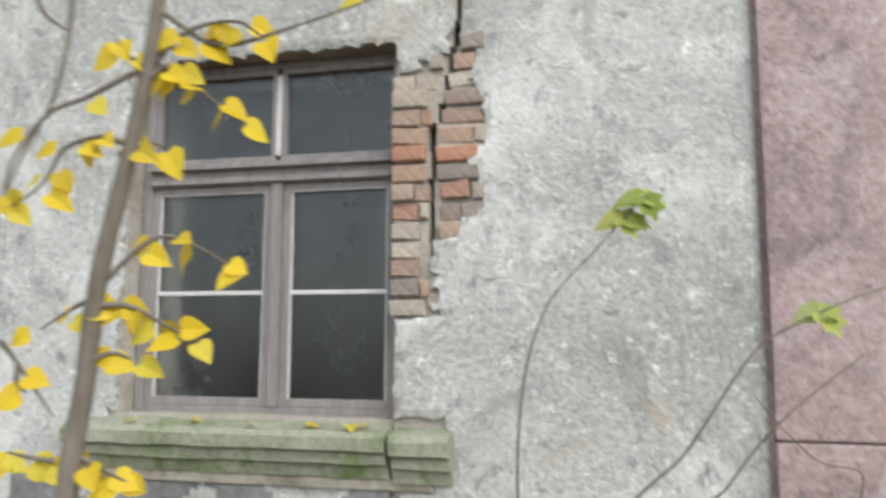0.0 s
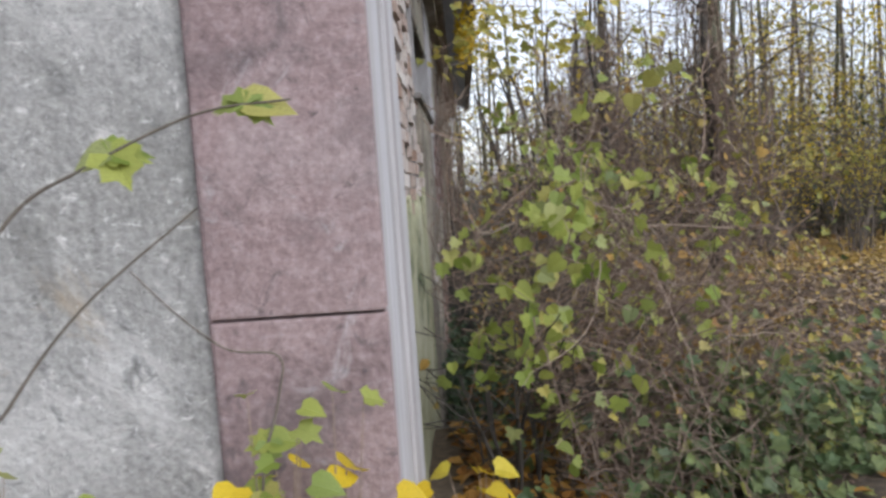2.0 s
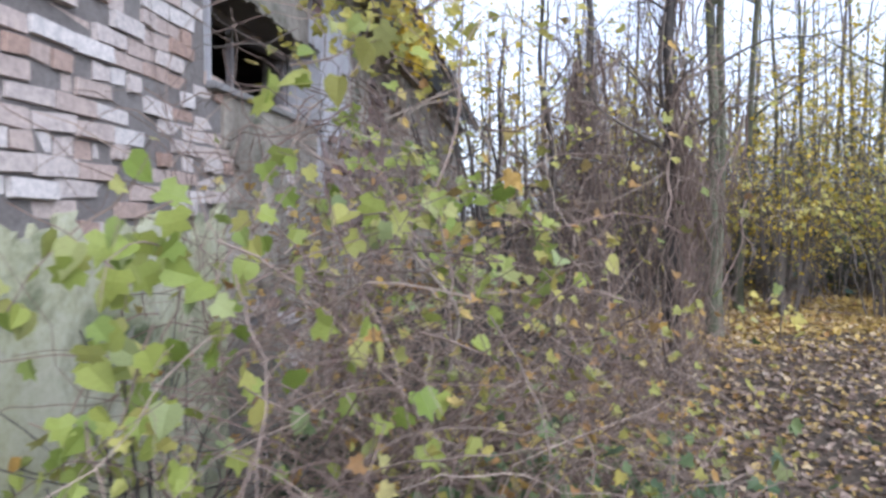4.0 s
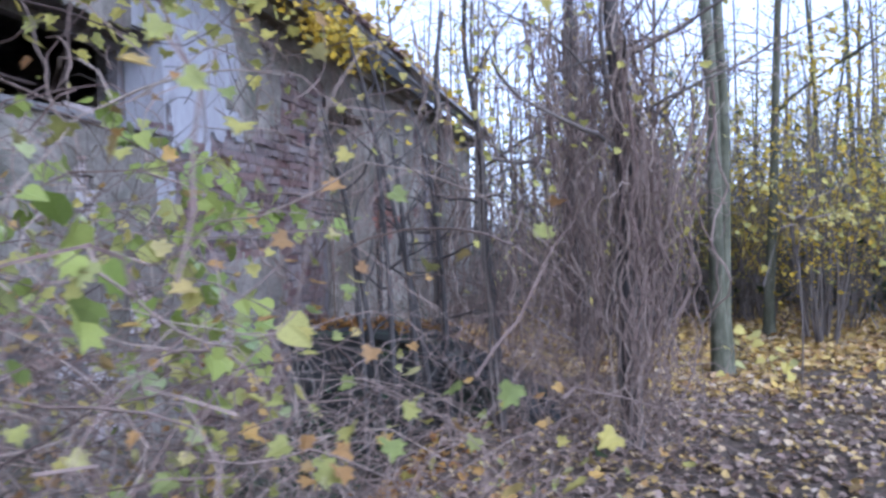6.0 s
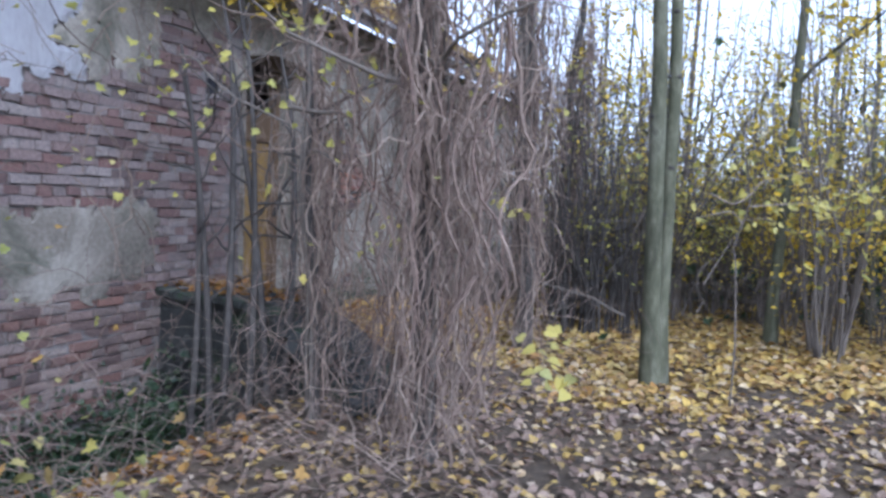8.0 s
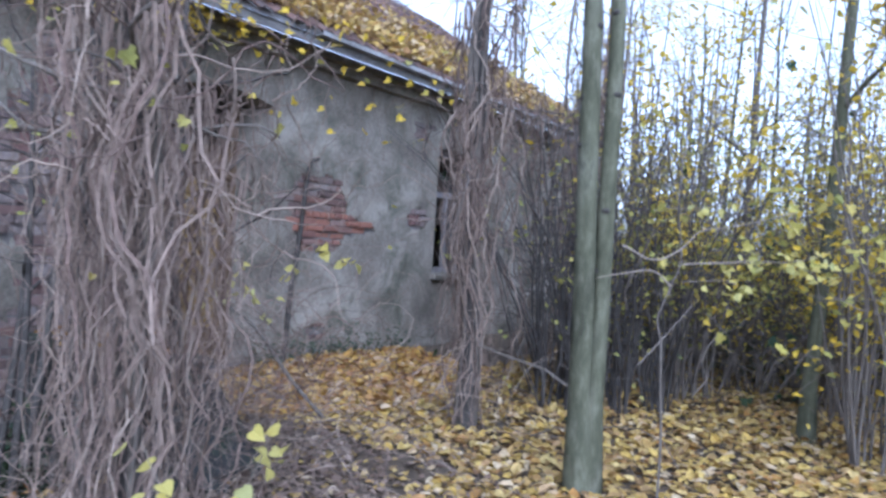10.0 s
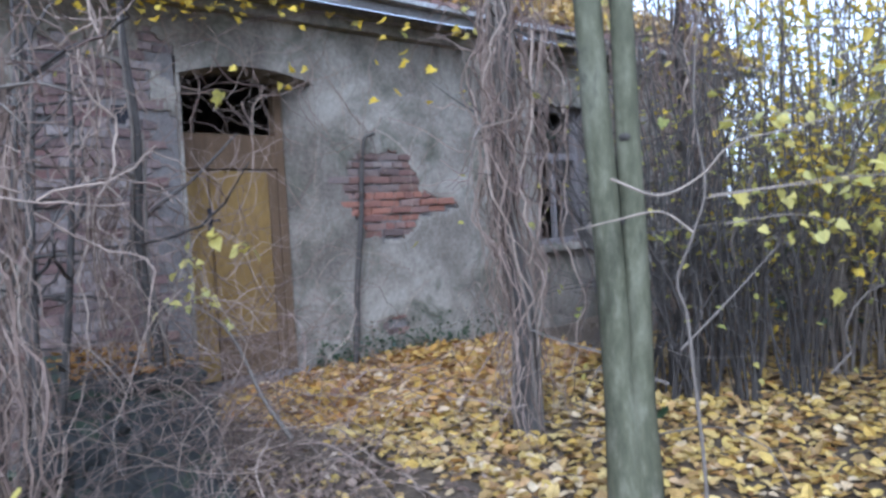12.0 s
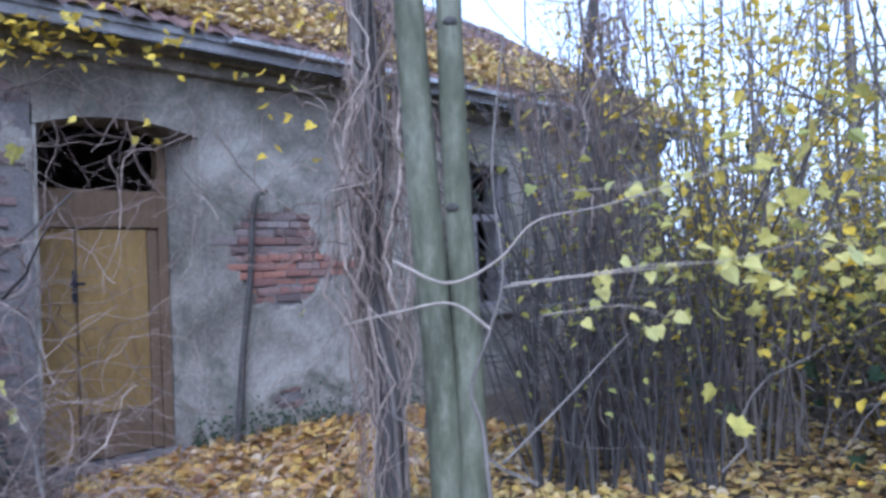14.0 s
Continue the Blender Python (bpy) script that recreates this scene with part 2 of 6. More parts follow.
M_LEAF_PALE = island_colours("pale_yellow_green_leaf", [(0.42, 0.40, 0.10), (0.50, 0.44, 0.10), (0.34, 0.36, 0.10), (0.55, 0.45, 0.12)], 0.55, False, 25, 0.2, 0.45)
M_LEAF_DARK = island_colours("dark_ivy_leaf", [(0.02, 0.04, 0.018), (0.035, 0.06, 0.025), (0.05, 0.075, 0.03), (0.04, 0.065, 0.045)], 0.45, False, 25, 0.2, 0.15)
M_LITTER = island_colours("fallen_leaf_litter", [(0.508, 0.344, 0.074), (0.558, 0.41, 0.115), (0.246, 0.139, 0.057), (0.607, 0.476, 0.18), (0.426, 0.279, 0.107), (0.607, 0.508, 0.328), (0.377, 0.205, 0.057), (0.59, 0.451, 0.131), (0.18, 0.107, 0.057)], 0.75, False, 30, 0.3, 0.2)
M_LITTER_HEAP = island_colours("orange_leaf_heap", [(0.476, 0.255, 0.06), (0.561, 0.365, 0.076), (0.255, 0.119, 0.043), (0.612, 0.442, 0.153), (0.425, 0.23, 0.093), (0.595, 0.476, 0.306), (0.357, 0.17, 0.051), (0.612, 0.425, 0.102), (0.17, 0.089, 0.051)], 0.75, False, 30, 0.3, 0.2)
M_LITTER_BROWN = island_colours("brown_leaf_litter", [(0.14, 0.10, 0.07), (0.21, 0.15, 0.11), (0.28, 0.21, 0.16), (0.36, 0.28, 0.21), (0.16, 0.105, 0.075), (0.46, 0.38, 0.28), (0.48, 0.34, 0.10), (0.11, 0.08, 0.06), (0.24, 0.17, 0.13)], 0.75, False, 30, 0.3, 0.15)
M_LEAF_IVY = island_colours("ground_ivy_leaf", [(0.06, 0.10, 0.04), (0.10, 0.14, 0.06), (0.15, 0.19, 0.07), (0.08, 0.11, 0.06), (0.30, 0.30, 0.08)], 0.5, False, 25, 0.2, 0.25)
M_LEAF_BRAMBLE = island_colours("turning_bramble_leaf", [(0.30, 0.32, 0.09), (0.42, 0.36, 0.09), (0.20, 0.24, 0.07), (0.30, 0.17, 0.07), (0.46, 0.30, 0.08), (0.36, 0.40, 0.18)], 0.6, False, 25, 0.2, 0.35)
M_LITTER_RUST = island_colours("rusty_leaf_litter", [(0.288, 0.137, 0.029), (0.230, 0.108, 0.032), (0.360, 0.202, 0.036), (0.302, 0.180, 0.072)], 0.75, False, 30, 0.3, 0.2)
M_LEAF_PALE_OB = island_colours("pale_yellow_twig_leaf", [(0.52, 0.48, 0.16), (0.60, 0.52, 0.14), (0.46, 0.46, 0.18), (0.64, 0.54, 0.12)], 0.5, True, 25, 0.2, 0.45)
M_SOIL = surface("leafy_soil", [(0.05, 0.04, 0.03), (0.09, 0.07, 0.05), (0.14, 0.105, 0.07)], [(0.035, 0.028, 0.02), (0.1, 0.075, 0.05), (0.22, 0.16, 0.09)], 22, 0.7, 0.5, 0.95, 0.9, 18, 0.03)


def glass_material():
    m, n, l = nodes_of("dusty_window_glass")
    b = n["Principled BSDF"]
    f = ramp(n, l, noise_tex(n, l, 3.0, 7, 0.7), [(0.35, (0.10, 0.10, 0.10)), (0.75, (0.35, 0.35, 0.35))])
    l.new(f, b.inputs["Roughness"])
    b.inputs["Base Color"].default_value = (0.75, 0.8, 0.82, 1)
    b.inputs["Transmission Weight"].default_value = 1.0
    b.inputs["IOR"].default_value = 1.45
    return m


M_GLASS = glass_material()

# ---- mesh helpers ----
def obj_from(name, verts, faces, mat, smooth=False, m=None):
    me = bpy.data.meshes.new(name)
    me.from_pydata([tuple(v) for v in verts], [], [tuple(f) for f in faces])
    me.materials.append(mat)
    if smooth:
        me.shade_smooth()
    ob = new(name, me)
    if m is not None:
        ob.matrix_world = m
    return ob


def under(child, parent):
    child.parent = parent
    return child


def part(name, bm, mat, parent=None, label="", m=None, smooth=False):
    me = bpy.data.meshes.new(name)
    bmesh.ops.recalc_face_normals(bm, faces=bm.faces[:])
    bm.to_mesh(me)
    bm.free()
    me.materials.append(mat)
    if smooth:
        me.shade_smooth()
    ob = new(name, me)
    if parent is not None:
        ob.parent = parent
    if m is not None:
        ob.matrix_basis = m
    if label:
        ob["label"] = label
    return ob


def box(bm, lo, hi, bevel=0.0, wobble=0.0, rnd=None):
    r = bmesh.ops.create_cube(bm, size=1)
    vs = r["verts"]
    for v in vs:
        v.co = Vector([lo[i] + (v.co[i] + 0.5) * (hi[i] - lo[i]) for i in range(3)])
        if wobble:
            v.co += Vector([rnd.uniform(-wobble, wobble) for _ in range(3)])
    if bevel:
        es = list({e for v in vs for e in v.link_edges})
        bmesh.ops.bevel(bm, geom=es, offset=bevel, segments=2, profile=0.6, affect="EDGES")


def boxes(items, bevel=0.0):
    bm = bmesh.new()
    for lo, hi in items:
        box(bm, lo, hi, bevel)
    return bm


def empty(name, m, label, category, group="", kind=""):
    ob = new(name)
    ob.matrix_world = m
    return tagged(ob, label, category, group, kind)


def tube_data(paths, sides=5):
    """Tubes along paths of (x, y, z, radius)."""
    verts, faces = [], []
    ang = [2 * math.pi * k / sides for k in range(sides)]
    for path in paths:
        p = np.array(path, float)
        d = np.gradient(p[:, :3], axis=0)
        d /= np.linalg.norm(d, axis=1)[:, None] + 1e-9
        ref = np.array([0.3, 0.2, 1.0]) if abs(d[0, 2]) < 0.9 else np.array([1.0, 0.25, 0.1])
        u = np.cross(d, ref)
        u /= np.linalg.norm(u, axis=1)[:, None] + 1e-9
        w = np.cross(d, u)
        base = len(verts)
        for i in range(len(p)):
            for a in ang:
                verts.append(p[i, :3] + p[i, 3] * (math.cos(a) * u[i] + math.sin(a) * w[i]))
        for i in range(len(p) - 1):
            for k in range(sides):
                k2 = (k + 1) % sides
                faces.append((base + i * sides + k, base + i * sides + k2, base + (i + 1) * sides + k2, base + (i + 1) * sides + k))
        faces.append(tuple(base + (len(p) - 1) * sides + k for k in range(sides)))
    return verts, faces


def wander(rnd, start, direction, length, n, curl, r0, r1, droop=0.0):
    """A wandering path of (x, y, z, radius)."""
    p, d = Vector(start), Vector(direction).normalized()
    out, step = [(*p, r0)], length / n
    for i in range(1, n + 1):
        d = (d + Vector([rnd.gauss(0, curl) for _ in range(3)]) + Vector((0, 0, -droop))).normalized()
        p = p + d * step
        out.append((*p, r0 + (r1 - r0) * i / n))
    return out


def through_points(points, r0, r1, n=14):
    """A smooth path through a few points."""
    pts = [Vector(q) for q in points]
    pts = [pts[0] * 2 - pts[1], *pts, pts[-1] * 2 - pts[-2]]
    out, total = [], (len(pts) - 3) * n
    for i in range(1, len(pts) - 2):
        a, b, c, d = pts[i - 1:i + 3]
        for k in range(n + (i == len(pts) - 3)):
            t = k / n
            q = 0.5 * (2 * b + (c - a) * t + (2 * a - 5 * b + 4 * c - d) * t * t + (3 * b - a - 3 * c + d) * t ** 3)
            s = ((i - 1) * n + k) / total
            out.append((*q, r0 + (r1 - r0) * s))
    return out


LEAF_LINDEN = [(0, 0), (0.30, -0.08), (0.50, 0.14), (0.47, 0.42), (0.28, 0.72), (0, 1.05), (-0.27, 0.72), (-0.46, 0.42), (-0.50, 0.14), (-0.30, -0.08)]
LEAF_LOBED = [(0, 0), (0.35, -0.1), (0.56, 0.22), (0.36, 0.36), (0.44, 0.68), (0.16, 0.66), (0, 1.0), (-0.17, 0.66), (-0.45, 0.66), (-0.36, 0.35), (-0.56, 0.2), (-0.34, -0.1)]
LEAF_SMALL = [(0, 0), (0.36, 0.3), (0.26, 0.7), (0, 1.0), (-0.28, 0.68), (-0.36, 0.28)]


def leaf_mesh(name, outline, mat, fold=0.25, curl=0.2):
    """A leaf 1 m long, folded along its midrib and curled."""
    mid = [(0, 0.0), (0, 0.35), (0, 0.7)]
    verts = [Vector((x, y, fold * abs(x) - curl * y * y)) for x, y in outline]
    verts += [Vector((x, y, -curl * y * y)) for x, y in mid[1:]]
    k, h = len(outline), len(outline) // 2
    faces = []
    c1, c2 = k, k + 1
    for i in range(k):
        a, b = i, (i + 1) % k
        ymid = (outline[a][1] + outline[b][1]) / 2
        faces.append((a, b, c1 if ymid < 0.5 else c2))
    faces += [(c1, c2, next(i for i in range(h) if (outline[i][1] + outline[i + 1][1]) / 2 >= 0.5))]
    faces += [(c2, c1, next(i for i in range(h, k) if (outline[i][1] + outline[(i + 1) % k][1]) / 2 < 0.5))]
    me = bpy.data.meshes.new(name)
    me.from_pydata([tuple(v) for v in verts], [], faces)
    me.materials.append(mat)
    return me


def leaf_cloud(items, outline=LEAF_SMALL, fold=0.3):
    """Joined leaves: items of (position, direction, normal-ish, size)."""
    verts, faces = [], []
    k = len(outline)
    xs = np.array([q[0] for q in outline])
    ys = np.array([q[1] for q in outline])
    for p, d, nrm, s in items:
        d = np.array(d) / (np.linalg.norm(d) + 1e-9)
        side = np.cross(d, nrm)
        side /= np.linalg.norm(side) + 1e-9
        up = np.cross(side, d)
        v = np.array(p) + s * (ys[:, None] * d + xs[:, None] * side + (fold * np.abs(xs) - 0.15 * ys * ys)[:, None] * up)
        b = len(verts)
        verts.extend(v)
        h = k // 2
        faces.append(tuple(b + i for i in range(0, h + 1)))
        faces.append((b, *[b + i for i in range(h, k)]))
    return verts, faces


def inside_path(x, y, gap):
    """Whether a place is within gap of the line walked."""
    line = [(-1.03, -2.9), (0.18, -2.03), (0.86, -1.58), (2.25, 0.41), (2.9, 1.03), (4.03, 1.52), (5.2, 2.9), (5.75, 4.95), (6.0, 6.2)]
    for (ax, ay), (bx, by) in zip(line, line[1:]):
        u = max(0, min(1, ((x - ax) * (bx - ax) + (y - ay) * (by - ay)) / ((bx - ax) ** 2 + (by - ay) ** 2)))
        if math.hypot(x - ax - u * (bx - ax), y - ay - u * (by - ay)) < gap:
            return True
    return False

# ---- the house: walls, plaster, roof ----
MA = Matrix(((0, 1, 0, 0), (-1, 0, 0, 0), (0, 0, 1, 0), (0, 0, 0, 1)))      # local: outwards, along, up, for the street front
MB = pose(-0.04, 0, 0, 0, 0, -1.32)                                          # the same for the long side of the wing
DOOR = (8.05, 9.38, 0.12, 2.86)
W1, W2 = (3.0, 5.12, 2.15, 2.72), (12.42, 13.45, 1.05, 2.75)
WA = (-3.11, -1.88, 1.22, 2.775)
CRACKS = [(-1.725, -1.708, 1.80, 1.92), (-1.735, -1.71, 1.92, 2.06), (-1.745, -1.712, 2.06, 2.19), (-1.73, -1.70, 2.19, 2.30), (-1.742, -1.705, 2.30, 2.42), (-1.70, -1.665, 2.42, 2.50), (-1.675, -1.64, 2.50, 2.62), (-1.66, -1.622, 2.62, 2.74), (-1.64, -1.605, 2.74, 2.86), (-1.625, -1.60, 2.86, 3.02)]


def wall_core(name, s0, s1, z0, z1, back, front, openings, m, mat, label):
    """A thick wall with openings through it."""
    ss = sorted({s0, s1, *[v for o in openings for v in o[:2]]})
    zs = sorted({z0, z1, *[v for o in openings for v in o[2:]]})
    solid = lambda i, j: 0 <= i < len(ss) - 1 and 0 <= j < len(zs) - 1 and not any(
        o[0] <= (ss[i] + ss[i + 1]) / 2 <= o[1] and o[2] <= (zs[j] + zs[j + 1]) / 2 <= o[3] for o in openings)
    bm = bmesh.new()
    quad = lambda *q: bm.faces.new([bm.verts.new(v) for v in q])
    for i in range(len(ss) - 1):
        for j in range(len(zs) - 1):
            if not solid(i, j):
                continue
            a, b, c, d = ss[i], ss[i + 1], zs[j], zs[j + 1]
            quad((front, a, c), (front, b, c), (front, b, d), (front, a, d))
            quad((back, a, c), (back, a, d), (back, b, d), (back, b, c))
            if not solid(i - 1, j): quad((front, a, c), (front, a, d), (back, a, d), (back, a, c))
            if not solid(i + 1, j): quad((front, b, c), (back, b, c), (back, b, d), (front, b, d))
            if not solid(i, j - 1): quad((front, a, c), (back, a, c), (back, b, c), (front, b, c))
            if not solid(i, j + 1): quad((front, a, d), (front, b, d), (back, b, d), (back, a, d))
    bmesh.ops.remove_doubles(bm, verts=bm.verts[:], dist=0.0005)
    ob = part(name, bm, mat, m=m)
    return tagged(ob, label, "wall", kind="structure")


def sheet(name, s0, s1, z0, z1, cell, solid, back, front, mat, parent, seed, label=""):
    """A layer of plaster with ragged edges where it has come off."""
    rnd = random.Random(seed)
    ns, nz = round((s1 - s0) / cell), round((z1 - z0) / cell)
    cs, cz = (s1 - s0) / ns, (z1 - z0) / nz
    on = [[solid(s0 + (i + 0.5) * cs, z0 + (j + 0.5) * cz) for j in range(nz)] for i in range(ns)]
    at = lambda i, j: 0 <= i < ns and 0 <= j < nz and on[i][j]
    idx, verts, faces = {}, [], []

    def vert(i, j, k):
        if (i, j, k) not in idx:
            around = [at(i - 1, j - 1), at(i, j - 1), at(i - 1, j), at(i, j)]
            inner = 0 < i < ns and 0 < j < nz
            js = jz = 0.0
            if inner and not all(around):
                r2 = random.Random(i * 7919 + j * 104729 + seed)
                js, jz = r2.uniform(-0.42, 0.42) * cs, r2.uniform(-0.42, 0.42) * cz
            o = front if k else back
            if k and not all(around):
                o -= (front - back) * 0.25
            elif k:
                o += 0.004 * noise.noise((i * cs * 5, j * cz * 5, seed))
            idx[(i, j, k)] = len(verts)
            verts.append((o, s0 + i * cs + js, z0 + j * cz + jz))
        return idx[(i, j, k)]

    for i in range(ns):
        for j in range(nz):
            if not on[i][j]:
                continue
            faces.append((vert(i, j, 1), vert(i + 1, j, 1), vert(i + 1, j + 1, 1), vert(i, j + 1, 1)))
            if not at(i - 1, j): faces.append((vert(i, j, 1), vert(i, j + 1, 1), vert(i, j + 1, 0), vert(i, j, 0)))
            if not at(i + 1, j): faces.append((vert(i + 1, j, 1), vert(i + 1, j, 0), vert(i + 1, j + 1, 0), vert(i + 1, j + 1, 1)))
            if not at(i, j - 1): faces.append((vert(i, j, 1), vert(i, j, 0), vert(i + 1, j, 0), vert(i + 1, j, 1)))
            if not at(i, j + 1): faces.append((vert(i, j + 1, 1), vert(i + 1, j + 1, 1), vert(i + 1, j + 1, 0), vert(i, j + 1, 0)))
    ob = obj_from(name, verts, faces, mat)
    ob.parent = parent
    if label:
        ob["label"] = label
    return ob


def in_opening(s, z, o):
    return o[0] < s < o[1] and o[2] < z < o[3]


def wobble(s, z, f, k):
    return noise.noise((s * f + k * 11.3, z * f - k * 3.1, k))


def bare_front(s, z):
    """Where the plaster of the street front has come off."""
    n = 0.05 * wobble(s, z, 6, 1) + 0.03 * wobble(s, z, 17, 2)
    right = -1.535 if z > 2.02 else -1.70 + max(0.0, z - 1.93) * 1.6
    if z > 2.72:
        right = -1.545 - (z - 2.72) * 0.35
    left = -1.9 if z < 2.62 else -1.87 + (z - 2.62) * 1.9
    if abs(s + 1.865 - 0.05 * wobble(0, z, 6, 14)) < 0.016 and z < 1.0:
        return True
    hole = left - n * 0.6 < s < right + n * 0.7 and 1.62 < z < 2.86
    return hole or (abs(s + 1.615 - 0.05 * wobble(0, z, 5, 3)) < 0.026 - 0.02 * (z - 2.8) and 2.75 < z < 3.6)


def bare_side(s, z):
    """Where the plaster of the wing has come off."""
    n = 0.30 * wobble(s, z, 1.6, 4) + 0.16 * wobble(s, z, 4.5, 5) + 0.06 * wobble(s, z, 12, 6)
    if s < 3.1 + n:
        return z > 1.43 + 0.5 * n
    if s < 5.2:
        return wobble(s, z, 2.2, 13) > 0.35
    if 6.85 + n < s < 7.86 + 0.3 * n and 0.55 + n < z < 2.82 + n:
        return True
    if s < DOOR[0]:
        if z > 2.25 + n + (0.15 if s > 6.4 else -0.25 * (s < 5.7)):
            return wobble(s, z, 2.2, 9) > 0.30 and s > 6.3
        if s < 5.15 + n * 0.5 and z > 1.75:
            return False
        return not (0.75 + n < z < 1.32 + n and 5.2 < s < 7.3)
    if s > 9.3:
        d = math.hypot((s - 10.1) / 0.55, (z - 1.72) / 0.42)
        d2 = math.hypot((s - 10.14) / 0.17, (z - 0.42) / 0.11)
        d3 = math.hypot((s - 10.55) / 0.55, (z - 1.60) / 0.11)
        d4 = math.hypot((s - 12.0) / 0.25, (z - 1.75) / 0.16)
        return min(d, d2, d3, d4) + n * 1.1 < 1.0 or wobble(s, z, 2.0, 12) > 0.62
    return wobble(s, z, 2.5, 8) > 0.5


def brick_mesh(name, length, height, depth, seed, mat):
    rnd = random.Random(seed)
    bm = bmesh.new()
    box(bm, (-depth, -length / 2, -height / 2), (0, length / 2, height / 2), 0, 0.006, rnd)
    bmesh.ops.bevel(bm, geom=bm.edges[:], offset=0.006, segments=1, affect="EDGES")
    me = bpy.data.meshes.new(name)
    bmesh.ops.recalc_face_normals(bm, faces=bm.faces[:])
    bm.to_mesh(me)
    bm.free()
    me.materials.append(mat)
    return me


# street front
front_core = wall_core("wall_front", -9.0, -0.03, -0.3, 4.4, -0.48, -0.03, [WA, *CRACKS], MA, M_MORTAR_PALE, "old rendered brick street wall with roughcast grey plaster")
sheet("roughcast", -3.75, -0.49, -0.3, 3.7, 0.03, lambda s, z: not in_opening(s, z, WA) and not bare_front(s, z) and not (1.12 < z < 1.24 and -3.14 < s < -1.66), -0.03, 0.0, M_ROUGHCAST, front_core, 3)
part("roughcast", boxes([((-0.03, -9.0, -0.3), (0.0, -3.75, 4.4)), ((-0.03, -3.75, 3.7), (0.0, -0.49, 4.4))]), M_ROUGHCAST, front_core)
sheet("peeled_coat", -3.6, -1.62, -0.1, 0.96, 0.03, lambda s, z: 0.62 * (z > 0.3) + wobble(s, z, 2.2, 17) - 1.1 * abs(z - 0.55) > 0.22 and not bare_front(s, z), -0.005, 0.007, M_COAT, front_core, 19, "dark peeling coat below the sill")
bm = bmesh.new()
box(bm, (-0.03, -0.475, 1.193), (0.04, 0.0, 4.4), 0.008)
box(bm, (-0.03, -0.475, -0.3), (0.036, 0.0, 1.185), 0.008)
box(bm, (-0.03, -0.49, -0.3), (0.003, -0.475, 4.4))
part("pilaster", bm, M_PINK, front_core, "pink roughcast corner pilaster with a crack across")

# long side of the wing
side_core = wall_core("wall_side", 0.48, 17.2, -1.0, 3.35, -0.48, -0.03, [W1, DOOR, W2], MB, M_MORTAR, "crumbling brick wing wall with patches of old plaster")
part("corner_return", boxes([((-0.03, 0.03, -0.3), (0.04, 0.33, 4.4)), ((-0.03, 0.33, -0.3), (0.022, 0.62, 4.4)), ((-0.03, 0.62, -0.3), (0.034, 1.0, 4.4))], 0.008), M_RETURN, side_core, "pale streaked plaster return of the corner")
ok_side = lambda s, z: not any(in_opening(s, z, o) for o in (W1, DOOR, W2)) and not bare_side(s, z)
sheet("mossy_plaster", 1.0, 3.2, -0.3, 1.75, 0.04, ok_side, -0.03, 0.0, M_OLIVE, side_core, 5, "yellowish plaster green with moss")
sheet("grey_plaster", 3.2, 4.8, -0.9, 3.3, 0.04, ok_side, -0.03, 0.0, M_GREYPL, side_core, 15)
sheet("white_plaster", 4.8, 6.25, 1.6, 3.3, 0.04, lambda s, z: ok_side(s, z) and (s > 5.0 or z > 2.7) and s < 6.1 + 0.35 * wobble(s, z, 2.5, 7), -0.03, 0.003, M_PALE, side_core, 6, "flaking white plaster")
sheet("grey_plaster", 4.8, 8.05, -0.9, 3.3, 0.04, lambda s, z: ok_side(s, z) and not (z > 1.6 and (s > 5.0 or z > 2.7) and s < 6.1 + 0.35 * wobble(s, z, 2.5, 7)), -0.03, 0.0, M_GREYPL, side_core, 7)
sheet("grey_plaster", 9.38, 12.42, -0.3, 3.3, 0.035, ok_side, -0.03, 0.0, M_GREYPL, side_core, 8, "dirty grey plaster with bare brick patches")
sheet("grey_plaster", 12.42, 17.2, -0.3, 3.3, 0.09, ok_side, -0.03, 0.0, M_GREYPL, side_core, 9)
part("door_head_plaster", boxes([((-0.03, 8.05, 2.865), (0.0, 9.38, 3.3))]), M_GREYPL, side_core)
# plastered reveals of the door, with a flat arch above
bm = boxes([((-0.42, 8.053, 0.0), (0.012, 8.075, 2.72))])
base = [(-0.46, 9.225), (0.006, 9.34), (0.006, 9.376), (-0.46, 9.376)]
lo, hi = [bm.verts.new((o, s, 0.0)) for o, s in base], [bm.verts.new((o, s, 2.73)) for o, s in base]
for i in range(4):
    bm.faces.new((lo[i], lo[(i + 1) % 4], hi[(i + 1) % 4], hi[i]))
bm.faces.new(hi)
k = 14
for i in range(k):
    a, b = 8.053 + 1.323 * i / k, 8.053 + 1.323 * (i + 1) / k
    arch = lambda s: 2.72 + 0.11 * (1 - ((s - 8.71) / 0.665) ** 2)
    lo = [bm.verts.new((o, s, arch(s))) for o, s in ((-0.42, a), (0.004, a), (0.004, b), (-0.42, b))]
    hi = [bm.verts.new((o, s, 2.862)) for o, s in ((-0.42, a), (0.004, a), (0.004, b), (-0.42, b))]
    for q in ((0, 1, 2, 3),):
        bm.faces.new([lo[v] for v in q])
        bm.faces.new([hi[v] for v in reversed(q)])
    bm.faces.new((lo[1], hi[1], hi[2], lo[2]))
part("door_reveal", bm, M_GREYPL, side_core, "rendered door reveal under a flat arch")

